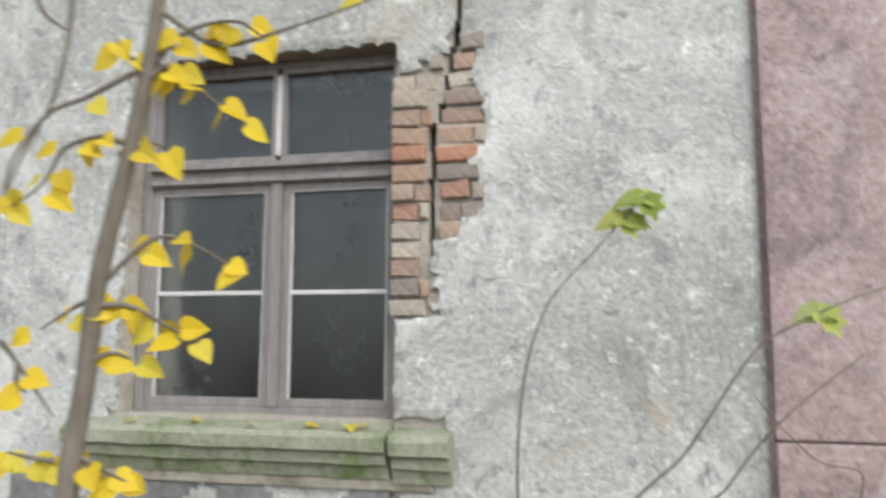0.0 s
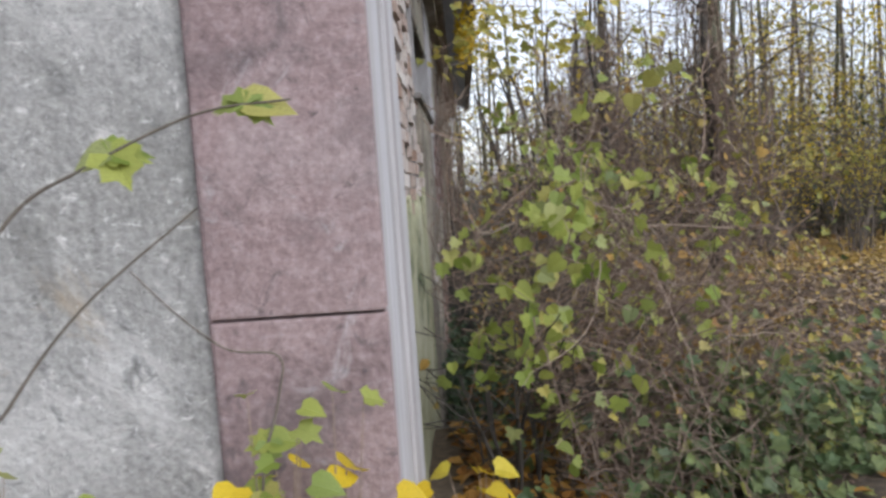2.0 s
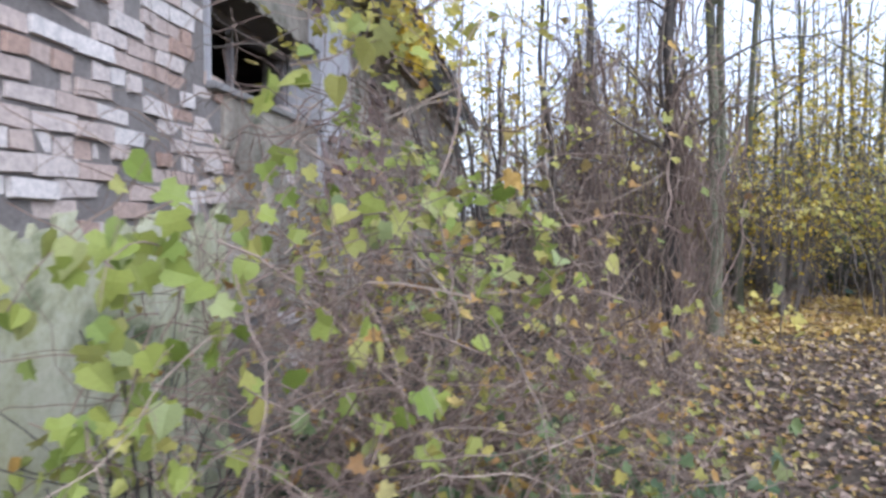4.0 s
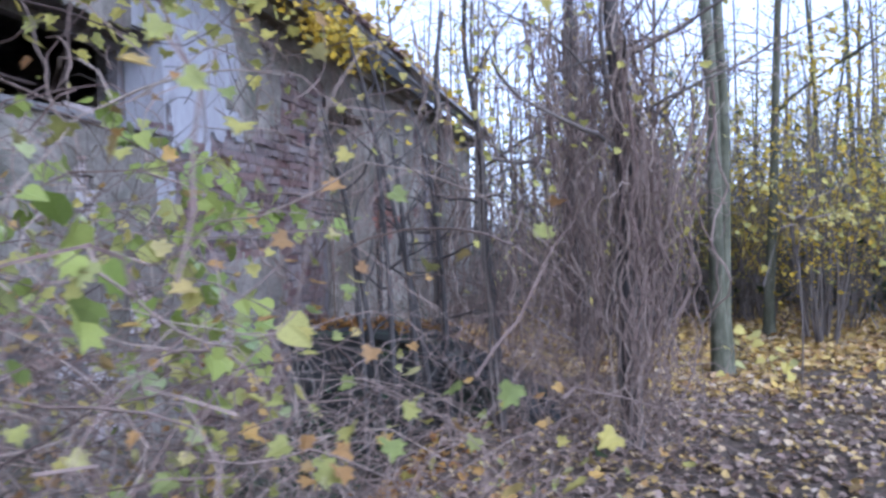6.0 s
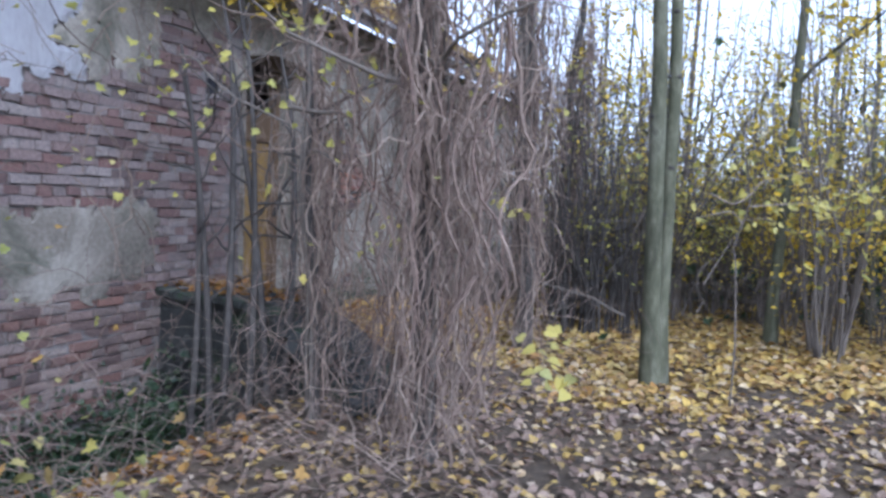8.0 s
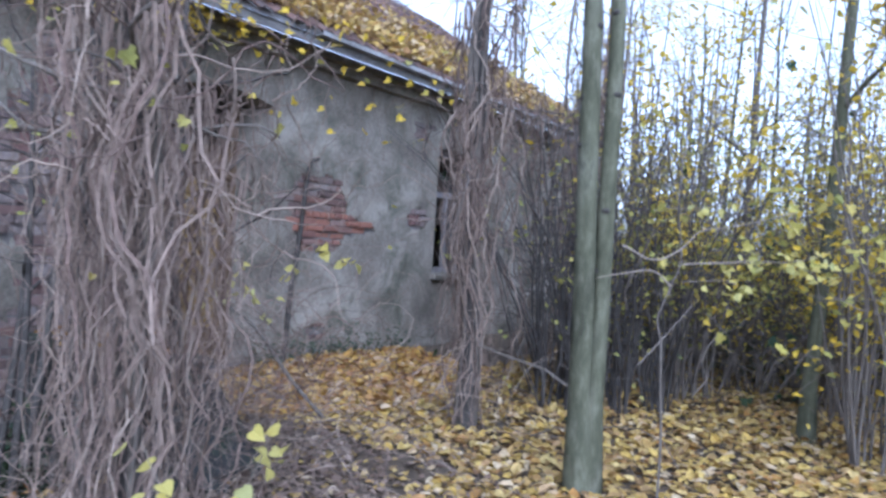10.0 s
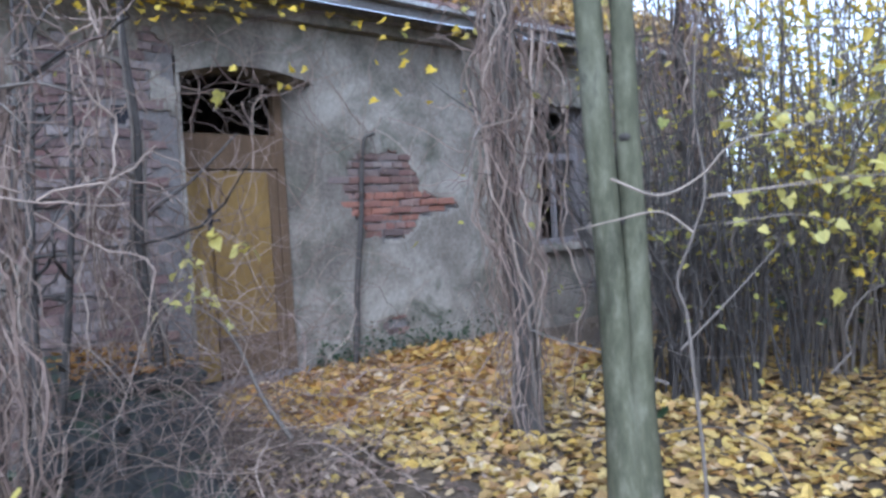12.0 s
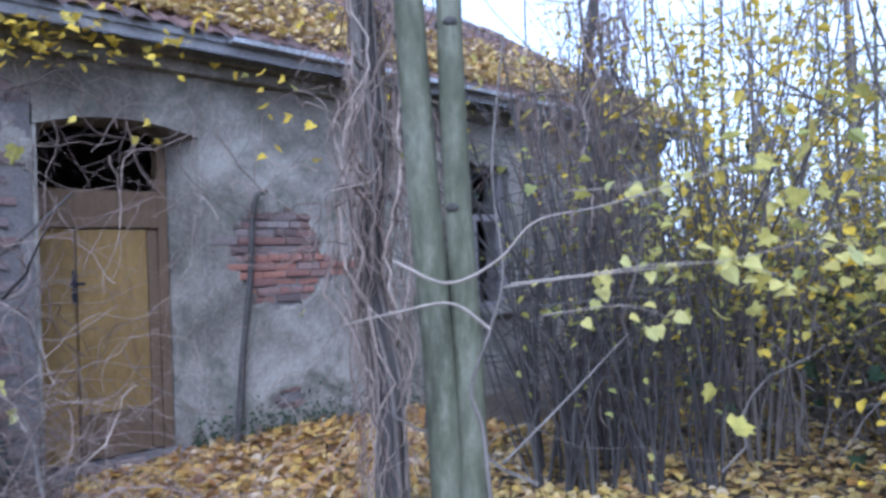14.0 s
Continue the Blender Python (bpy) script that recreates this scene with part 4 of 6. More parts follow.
def tree(name, base, stems, bark, leaf_mat, leaf_count, leaf_size, label, seed, group="", twigs=14, low=0.35, knots=0):
    """stems: (dx, dy, height, radius, lean x, lean y). A tapered trunk, limbs, twigs and leaves."""
    rnd = random.Random(seed)
    t = empty(name, pose(*base), label, "tree", group)
    trunk, limb, small = [], [], []
    for dx, dy, h, r, lx, ly in stems:
        n = 14
        p = [(dx + lx * (i / n) * h + 0.05 * h / 8 * noise.noise((i * 0.4, seed, 1)), dy + ly * (i / n) * h + 0.05 * h / 8 * noise.noise((i * 0.4, seed, 7)), h * i / n - 0.05,
              r * (1.0 - 0.72 * i / n) + (0.35 * r if i == 0 else 0)) for i in range(n + 1)]
        trunk.append(p)
        limb += branches(rnd, p, (max(3, twigs // 2), low, 0.95, h * 0.26, r * 0.4, (0.2, 1.3), 0.14))
    for q in limb:
        small += branches(rnd, q, (3, 0.25, 1.0, 0.7, 0.008, (-0.1, 0.9), 0.2))
    for p in trunk:
        under(obj_from("trunk", *tube_data([p], 10), bark, True), t)
    for k in range(knots):
        p = trunk[k % len(trunk)]
        i = rnd.uniform(0.5, 6.0)
        j = int(i)
        a, q = rnd.uniform(2.6, 6.2), [u + (v - u) * (i - j) for u, v in zip(p[j], p[j + 1])]
        bm = bmesh.new()
        bmesh.ops.create_icosphere(bm, subdivisions=2, radius=1)
        part("knot", bm, M_BARK_DARK, t, "dark branch scar", pose(q[0] + q[3] * 0.88 * math.cos(a), q[1] + q[3] * 0.88 * math.sin(a), q[2], 0, 0, math.degrees(a)) @ Matrix.Diagonal((0.014, 0.028, 0.02, 1)), True)
    for p in limb:
        under(obj_from("limb", *tube_data([p], 5), bark, True), t)
    tagged(under(obj_from("brush", *tube_data(small, 3), M_BARK_BROWN), t), kind="stuff")
    if leaf_count:
        under(obj_from("crown", *leaf_cloud(leaves_on(rnd, small, leaf_count, leaf_size))  , leaf_mat), t)
    return t


tree("tree", (3.96, 8.30, 0), [(0, 0, 9, 0.078, -0.026, -0.020), (0.06, 0.05, 8.5, 0.066, -0.004, -0.001)], M_BARK, M_LEAF_PALE, 500, (0.05, 0.09), "smooth grey-green two-stemmed tree with knots", 41, low=0.45, knots=16)

# variants of woodland trees, then copies
KINDS = []
for i in range(6):
    r = random.Random(60 + i)
    KINDS.append(tree("tree", (7.5 + i * 1.4, 15.0 + (i % 3) * 2.2, 0), [(0, 0, r.uniform(6.5, 10), r.uniform(0.035, 0.085), r.uniform(-0.05, 0.05), r.uniform(-0.05, 0.05))]
                      + ([(0.1, -0.05, r.uniform(5, 8), r.uniform(0.03, 0.05), r.uniform(-0.1, 0.1), r.uniform(-0.1, 0.1))] if i % 2 else []),
                      M_BARK_BROWN if i % 3 else M_BARK, M_LEAF_PALE if i % 2 else M_LEAF_YELLOW, 260, (0.06, 0.10), "thin bare woodland tree with a few yellow leaves", 70 + i, "woodland trees", 12, 0.25))
rnd = random.Random(90)
placed = [(3.96, 8.30)]
made = 0
while made < 84:
    x, y = rnd.uniform(1.2, 20), rnd.uniform(8.6, 34)
    if inside_path(x, y, 2.2) or (x < 2.0 and y < 19) or any(math.hypot(x - a, y - b) < 0.7 for a, b in placed) or (x > 7 and y < 10) or (abs(x - 4.4) < 0.6 and y < 12):
        continue
    if (x - 5.5) ** 2 + (y - 6) ** 2 < 16:
        continue
    placed.append((x, y))
    k = rnd.uniform(0.8, 1.2)
    copy_thing(KINDS[made % 6], pose(x, y, 0, 0, 0, rnd.uniform(0, 360)) @ Matrix.Diagonal((k, k, k, 1)))
    made += 1


def hazel(base, seed, n, h, leaf_mat, leaf_count, size, label, spread=0.25, bark=M_BARK_BROWN):
    """A shrub of many slender stems."""
    rnd = random.Random(seed)
    t = empty("shrub", pose(*base), label, "shrub", "woodland shrubs")
    stems = []
    for _ in range(n):
        a, k = rnd.uniform(0, 2 * math.pi), rnd.uniform(0.03, spread)
        stems.append(wander(rnd, (0.12 * math.cos(a), 0.12 * math.sin(a), -0.03), (k * math.cos(a), k * math.sin(a), 1), h * rnd.uniform(0.6, 1.1), 12, 0.09, rnd.uniform(0.007, 0.017), 0.003))
    small = []
    for p in stems:
        small += branches(rnd, p, (4, 0.3, 0.95, 0.7, 0.005, (-0.1, 0.8), 0.2))
    for p in stems:
        under(obj_from("stem", *tube_data([p], 5), bark, True), t)
    tagged(under(obj_from("brush", *tube_data(small, 3), bark), t), kind="stuff")
    under(obj_from("crown", *leaf_cloud(leaves_on(rnd, small, leaf_count, size, 0.1)), leaf_mat), t)
    return t


# trees beyond the far end of the wing
rnd = random.Random(95)
for i in range(26):
    copy_thing(KINDS[i % 6], pose(rnd.uniform(-5, 2.6), rnd.uniform(18.2, 30), 0, 0, 0, rnd.uniform(0, 360)))

H1 = hazel((5.5, 10.6, 0), 101, 13, 4.2, M_LEAF_YELLOW, 430, (0.045, 0.08), "many-stemmed shrub with yellowing leaves")
H2 = hazel((6.7, 10.2, 0), 102, 11, 3.6, M_LEAF_PALE, 560, (0.045, 0.08), "many-stemmed shrub with pale yellow-green leaves", 0.35)
rnd = random.Random(103)
made = 0
while made < 62:
    x, y = (rnd.uniform(2.2, 16), rnd.uniform(9.4, 24)) if made % 2 else (rnd.uniform(3.6, 10.5), rnd.uniform(10.2, 16.5))
    if inside_path(x, y, 2.6) or (x < 3.4 and y < 11) or (x > 7 and y < 9.5) or any(math.hypot(x - a, y - b) < 0.45 for a, b in placed) or (3.3 < x < 5.2 and y < 11.3):
        continue
    placed.append((x, y))
    k = rnd.uniform(0.6, 1.15)
    copy_thing((H1, H2)[made % 2], pose(x, y, 0, 0, 0, rnd.uniform(0, 360)) @ Matrix.Diagonal((k, k, k, 1)))
    made += 1


for i, (x, y, k) in enumerate(((2.7, 12.0, 0.9), (3.1, 11.5, 1.0), (3.5, 11.9, 1.1), (3.9, 12.3, 1.0), (3.3, 12.8, 1.1), (4.3, 12.9, 1.0), (2.9, 13.4, 1.1), (3.8, 13.5, 1.1), (4.6, 13.6, 0.9), (4.9, 12.6, 0.8), (5.3, 12.2, 0.8), (2.6, 14.2, 1.1), (3.4, 14.6, 1.2), (5.0, 14.4, 1.1))):
    copy_thing((H1, H2)[i % 2], pose(x, y, 0, 0, 0, 77 * i) @ Matrix.Diagonal((k, k, k, 1)))


hazel((0.42, 1.55, 0), 106, 12, 1.2, M_LEAF_BRAMBLE, 30, (0.04, 0.07), "dark bare shrub in the corner by the wing", 0.4, M_BARK_DARK)
H3 = hazel((2.95, 10.35, 0), 104, 16, 3.2, M_LEAF_PALE, 50, (0.045, 0.075), "dense dark-stemmed shrub with a few yellow leaves", 0.14, M_BARK_DARK)
for x, y, k in ((3.2, 10.5, 0.9), (2.75, 10.65, 1.0), (3.45, 10.75, 0.85), (3.1, 11.0, 1.0), (3.7, 11.1, 0.9)):
    copy_thing(H3, pose(x, y, 0, 0, 0, 131 * x) @ Matrix.Diagonal((k, k, k, 1)))


def vine_tree(base, h, width, count, seed, label, lean=(0, 0), tr=0.07, arms=0, thick=4, flat=1.0, boughs=0):
    """A dark trunk wrapped in thick climber stems, with bundles of dry stems hanging off its arms."""
    rnd = random.Random(seed)
    t = empty("vine_clad_tree", pose(*base), label, "tree")
    n = 16
    bend = lambda z, k: 0.10 * noise.noise((z * 0.9, seed, k)) * min(1.0, z)
    axis = lambda z: Vector((lean[0] * z + bend(z, 1), lean[1] * z + bend(z, 5), z))
    trunk = [(*axis(h * i / n - 0.05), tr * (1.15 - 0.6 * i / n) + (0.4 * tr if i == 0 else 0)) for i in range(n + 1)]
    under(obj_from("trunk", *tube_data([trunk], 9), M_BARK_DARK, True), t)
    for k in range(thick):
        a, w, r, out = rnd.uniform(0, 6.28), rnd.uniform(0.4, 1.3) * rnd.choice((-1, 1)), rnd.uniform(0.008, 0.02), []
        top = h * rnd.uniform(0.6, 1.0)
        for i in range(40):
            z = top * i / 39
            off = tr * (1.0 - 0.4 * z / h) + r + 0.5 * width * max(0.0, noise.noise((z * 0.8, k * 3.7, seed)))
            out.append((*(axis(z) + Vector((math.cos(a + w * z) * off, math.sin(a + w * z) * off, -0.04))), r * (1 - 0.4 * i / 39)))
        under(obj_from("climber_stem", *tube_data([out], 6), M_BARK_BROWN, True), t)
    roots = []
    for k in range(arms):
        a, z = k * 2.4 + rnd.uniform(0, 0.7), h * rnd.uniform(0.42, 0.8)
        p = wander(rnd, axis(z), (math.cos(a), flat * math.sin(a), rnd.uniform(0.1, 0.9)), rnd.uniform(1.4, 2.6) * width + 0.2, 9, 0.22, rnd.uniform(0.008, 0.016), 0.004, 0.06)
        under(obj_from("limb", *tube_data([p], 5), M_BARK_DARK if k % 2 else M_BARK_BROWN, True), t)
        roots += [Vector(q[:3]) for q in p[2:]]
    for k in range(boughs):
        a, z = k * 2.4 + rnd.uniform(0, 0.8), h * rnd.uniform(0.38, 0.75)
        p = wander(rnd, axis(z), (math.cos(a), flat * math.sin(a), rnd.uniform(0.3, 1.1)), rnd.uniform(0.8, 1.5), 12, 0.2, rnd.uniform(0.009, 0.018), 0.004, 0.02)
        under(obj_from("bough", *tube_data([p], 6), M_BARK_BROWN if k % 3 else M_BARK_DARK, True), t)
        tagged(under(obj_from("brush", *tube_data(branches(rnd, p, (9, 0.2, 1.0, 0.55, 0.005, (-0.6, 0.9), 0.3)), 4), M_VINE), t), kind="stuff")
        roots += [Vector(q[:3]) for q in p[2:8]]
    bundles = []
    for _ in range(max(6, count // 9)):
        q = rnd.choice(roots).copy() if roots and rnd.random() < 0.75 else axis(h * rnd.uniform(0.4, 1.0)) + Vector((rnd.gauss(0, width * 0.6), rnd.gauss(0, width * 0.6 * flat), 0))
        bundles.append(q)
    strands = []
    for _ in range(count):
        q = rnd.choice(bundles)
        z, ph = min(h, max(0.5, q.z + rnd.gauss(0, 0.12))), rnd.uniform(0, 50)
        ox, oy = rnd.gauss(0, 0.045), rnd.gauss(0, 0.045)
        length = z * rnd.choice((rnd.uniform(0.3, 0.8), rnd.uniform(0.7, 1.0), 1.0))
        m = max(6, int(length / 0.09))
        r = rnd.choice((0.0016, 0.002, 0.003, 0.004, 0.006, 0.009))
        amp, out, draw, fan = rnd.uniform(0.08, 0.34), [], rnd.uniform(-0.25, 0.7), Vector((rnd.gauss(0, 0.12), rnd.gauss(0, 0.08) * flat, 0))
        for i in range(m + 1):
            zz = z - length * i / m
            u = min(1.0, i * 0.25)
            wob = Vector((noise.noise((zz * 1.5, ph, 1)) * amp + noise.noise((zz * 5, ph, 3)) * 0.09 + noise.noise((zz * 14, ph, 4)) * 0.014, noise.noise((zz * 1.5, ph, 8)) * amp + noise.noise((zz * 5, ph, 6)) * 0.09, 0)) * u + fan * ((z - zz) / z) ** 2
            c = axis(zz)
            pull = draw * (z - zz) / max(z, 0.1)
            out.append((q.x + (c.x - q.x) * pull + ox + wob.x, q.y + (c.y - q.y) * pull + oy + wob.y, zz, r * (1 - 0.45 * i / m)))
        strands.append([v for v in out if v[2] > 0.0])
    strands = [v for v in strands if len(v) > 2]
    tagged(under(obj_from("hanging_vines", *tube_data(strands, 4), M_VINE), t), "tangle of dry brown hanging vine stems", kind="stuff")
    loops = [wander(rnd, rnd.choice(bundles) + Vector((rnd.gauss(0, 0.08), rnd.gauss(0, 0.08), rnd.gauss(0, 0.25))), (rnd.gauss(0, 1), rnd.gauss(0, 1), rnd.gauss(0.2, 0.6)), rnd.uniform(0.3, 1.0), 12, 0.38, 0.004, 0.0015, 0.05) for _ in range(int(count * 0.7))]
    tagged(under(obj_from("vine_tangle", *tube_data(loops, 4), M_VINE), t), "curling dry vine tendrils", kind="stuff")
    return t


vine_tree((2.95, 5.78, 0), 4.2, 0.17, 230, 111, "dark trunk draped in a curtain of dry brown vines", (-0.02, -0.03), 0.055, 9, 5, 0.7, 8)
vine_tree((2.05, 6.15, 0), 3.6, 0.16, 40, 112, "thin trunk tangled in dry hanging vines", (-0.06, 0.02), 0.028, 3, 2, 1.0, 3)
vine_tree((2.68, 9.12, 0), 4.6, 0.10, 130, 113, "vine-wrapped trunk near the wing wall", (-0.03, 0.01), 0.07, 4, 10, 1.0, 3)
vine_tree((1.35, 7.2, 0), 3.4, 0.16, 40, 114, "thin dead stems with dry vines by the wall", (0.05, -0.02), 0.03, 3, 2, 1.0, 3)
vine_tree((2.5, 11.6, 0), 4.4, 0.26, 190, 115, "dead trunk wrapped in brown vines", (0.03, 0.0), 0.06, 6, 5, 1.0, 5)


def brambles(name, center, size, count, seed, label, mat=M_VINE, r=(0.0015, 0.004), length=(0.6, 1.6), up=0.5):
    """Arching dry stems filling a low mound; stuff that nobody could count."""
    rnd = random.Random(seed)
    paths = []
    while len(paths) < count:
        x, y = center[0] + rnd.gauss(0, size[0]), center[1] + rnd.gauss(0, size[1])
        if x < 0.06 or inside_path(x, y, 0.9):
            continue
        z = abs(rnd.gauss(0, size[2])) * rnd.random() + min(0.0, ground_z(x, y))
        q = wander(rnd, (x, y, z), (rnd.gauss(0, 1), rnd.gauss(0, 1), up + rnd.gauss(0, 0.5)), rnd.uniform(*length), 12, 0.30, rnd.uniform(*r), 0.0012, 0.11)
        q = [v for v in q if v[2] > min(0.0, ground_z(v[0], v[1])) and v[0] > 0.05 and not inside_path(v[0], v[1], 0.85) and not (v[0] < 0.62 and v[1] < 6.0 and v[2] < 0.7)]
        if len(q) > 3:
            paths.append(q)
    return tagged(obj_from(name, *tube_data(paths, 3), mat), label, "brambles", kind="stuff")


brambles("bramble_tangle", (1.1, 3.0, 0), (0.42, 0.45, 1.2), 480, 121, "tangle of dry brown climber stems by the wing")
brambles("bramble_tangle", (0.8, 1.7, 0), (0.3, 0.4, 1.3), 320, 122, "dry climber stems at the house corner")
brambles("bramble_tangle", (2.7, 5.3, 0), (0.3, 0.2, 0.35), 90, 123, "dry stems fallen around the trunk")
brambles("bramble_tangle", (2.0, 7.2, 0), (0.55, 0.3, 0.9), 620, 124, "low grey tangle of dead bramble stems", M_VINE)
brambles("bramble_tangle", (2.2, 3.9, 0), (0.35, 0.45, 0.45), 110, 125, "thin dead stems in the undergrowth", M_VINE, (0.0015, 0.0035))
brambles("bramble_tangle", (0.9, 2.0, 0), (0.35, 0.4, 1.0), 300, 128, "inner stems of the overgrown corner", M_VINE)
brambles("thicket", (1.0, 20.5, 0), (1.8, 1.6, 1.6), 700, 129, "brown twigs beyond the far end of the wing", M_BARK_BROWN, (0.004, 0.012), (1.0, 3.0), 1.2)
brambles("bramble_tangle", (1.75, 3.0, 0), (0.4, 0.5, 0.6), 190, 130, "thin dry stems beside the path", M_VINE, (0.0015, 0.0035))
brambles("bramble_tangle", (1.5, 1.9, 0), (0.4, 0.4, 1.3), 430, 141, "brown arching stems beyond the house corner")
brambles("bramble_tangle", (0.8, 3.7, 0), (0.3, 0.6, 1.6), 330, 142, "dark dead stems before the wing wall", M_BARK_BROWN)
brambles("bramble_tangle", (1.1, 6.1, 0), (0.35, 0.25, 0.8), 80, 143, "brown dead stems before the low masonry", M_BARK_BROWN)
brambles("bramble_tangle", (0.75, 3.6, 0), (0.25, 0.55, 1.7), 420, 140, "pale dry climber stems hanging on the wing wall", M_VINE, (0.0015, 0.005), (0.5, 1.3), 0.3)
brambles("bramble_tangle", (2.0, 6.3, 0), (0.3, 0.2, 0.6), 60, 144, "grey dead stems over the low masonry block")
brambles("thicket", (8.5, 18.0, 0), (4.5, 3.0, 1.2), 1300, 126, "dense dark thicket of twigs in the wood", M_BARK_BROWN, (0.004, 0.012), (1.0, 3.0), 1.2)
brambles("thicket", (5.0, 15.5, 0), (2.2, 2.2, 1.2), 900, 127, "dense brown twigs behind the trees", M_BARK_BROWN, (0.004, 0.012), (1.0, 3.0), 1.2)


def leaf_parts(parent, meshes, items, name="leaf"):
    """Single leaves as parts: items of (position, direction, normal, size)."""
    for i, (p, d, nrm, s) in enumerate(items):
        y = Vector(d).normalized()
        x = y.cross(Vector(nrm)).normalized()
        z = x.cross(y)
        ob = new(name, meshes[i % len(meshes)])
        ob.parent = parent
        ob.matrix_basis = Matrix.Translation(p) @ Matrix((x, y, z)).transposed().to_4x4() @ Matrix.Diagonal((s, s, s, 1))


LM_GREEN = [leaf_mesh("leaf", LEAF_LOBED, M_LEAF_GREEN_OB, 0.2, 0.25), leaf_mesh("leaf", LEAF_LINDEN, M_LEAF_GREEN_OB, 0.3, 0.15), leaf_mesh("leaf", LEAF_LOBED, M_LEAF_GREEN_OB, 0.35, 0.1)]
LM_YELLOW = [leaf_mesh("leaf", LEAF_LINDEN, M_LEAF_YELLOW_OB, 0.2, 0.2), leaf_mesh("leaf", LEAF_LINDEN, M_LEAF_YELLOW_OB, 0.35, 0.3), leaf_mesh("leaf", LEAF_LINDEN, M_LEAF_YELLOW_OB, 0.1, 0.1)]


def climber(name, centers, count, seed, label, size=(0.06, 0.11)):
    """Green climber: trailing stems with single leaves, hung over the brambles."""
    rnd = random.Random(seed)
    t = empty(name, pose(centers[0][0], centers[0][1], 0), label, "climber")
    o = Vector((centers[0][0], centers[0][1], 0))
    items, stems = [], []
    for cx, cy, cz, sx, sy, sz, share in centers:
        c = Vector((cx, cy, cz)) - o
        for _ in range(max(2, int(share * count / 12))):
            q = c + Vector((rnd.gauss(0, sx), rnd.gauss(0, sy), rnd.gauss(0, sz) + sz * 0.5))
            stems.append(wander(rnd, q, (rnd.gauss(0, 0.6), rnd.gauss(0, 0.6), rnd.gauss(-0.4, 0.6)), rnd.uniform(0.3, 0.9), 8, 0.25, 0.004, 0.0015, 0.1))
        mine = stems[-max(2, int(share * count / 12)):]
        for _ in range(int(share * count)):
            p = rnd.choice(mine)
            q = Vector(p[rnd.randrange(len(p))][:3]) + Vector([rnd.gauss(0, 0.05) for _ in range(3)])
            if (q + o).x < 0.1 or (q + o).z < 0.02 or inside_path(q.x + o.x, q.y + o.y, 0.95):
                continue
            items.append((q, (rnd.gauss(0, 0.6), rnd.gauss(0, 0.6), -0.7 + rnd.gauss(0, 0.4)), (rnd.gauss(0.3, 0.6), rnd.gauss(-0.8, 0.5), rnd.gauss(0.5, 0.4)), rnd.uniform(*size)))
    for s in stems:
        under(obj_from("stem", *tube_data([s], 4), M_VINE), t)
    leaf_parts(t, LM_GREEN, items)
    return t


climber("climbing_plant", [(0.66, 1.12, 1.20, 0.09, 0.09, 0.13, 0.30), (0.64, 1.25, 0.85, 0.10, 0.10, 0.18, 0.28), (0.64, 1.05, 1.56, 0.10, 0.10, 0.08, 0.12), (1.33, 1.45, 1.50, 0.14, 0.14, 0.08, 0.10), (1.68, 1.75, 1.33, 0.14, 0.14, 0.10, 0.10), (0.95, 1.5, 1.75, 0.22, 0.2, 0.10, 0.14)], 230, 131, "yellow-green climber with lobed leaves over brambles", (0.05, 0.095))
climber("climbing_plant", [(1.35, 3.32, 1.15, 0.10, 0.10, 0.09, 0.26), (1.03, 3.28, 1.62, 0.10, 0.12, 0.12, 0.16), (1.07, 3.27, 1.33, 0.08, 0.10, 0.08, 0.10), (0.75, 3.95, 1.81, 0.15, 0.20, 0.06, 0.26), (1.27, 3.13, 1.21, 0.10, 0.10, 0.10, 0.12), (0.75, 2.86, 1.96, 0.14, 0.14, 0.14, 0.10)], 190, 132, "pale green climber leaves on dry stems by the wing wall", (0.055, 0.095))


def linden_sapling():
    """Young linden close to the street front, with bright yellow leaves."""
    rnd = random.Random(141)
    base = Vector(SAPLING[0])
    t = empty("linden_sapling", Matrix.Translation(base), "young linden sapling with bright yellow autumn leaves", "tree")
    rel = lambda q: tuple(Vector(q) - base)
    trunk = through_points([rel(q) for q in SAPLING], 0.021, 0.011, 8)
    under(obj_from("trunk", *tube_data([trunk], 9), M_BARK_BROWN, True), t)
    twigs, items = [], []
    for path, n in TWIGS:
        p = through_points([rel(q) for q in path], 0.006, 0.002, 6)
        twigs.append(p)
        for i in range(n):
            q = Vector(p[int((0.25 + 0.75 * i / max(1, n - 1)) * (len(p) - 1))][:3])
            s = -1 if i % 2 else 1
            d = Vector((0.8 * s + rnd.gauss(0, 0.3), rnd.gauss(0, 0.3), -0.45 + rnd.gauss(0, 0.25)))
            items.append((q + d * 0.015, d, (rnd.gauss(0, 0.3), -0.9, 0.5 + rnd.gauss(0, 0.2)), rnd.uniform(0.036, 0.055)))
    for p in twigs:
        under(obj_from("twig", *tube_data([p], 5), M_BARK_BROWN, True), t)
    leaf_parts(t, LM_YELLOW, items)


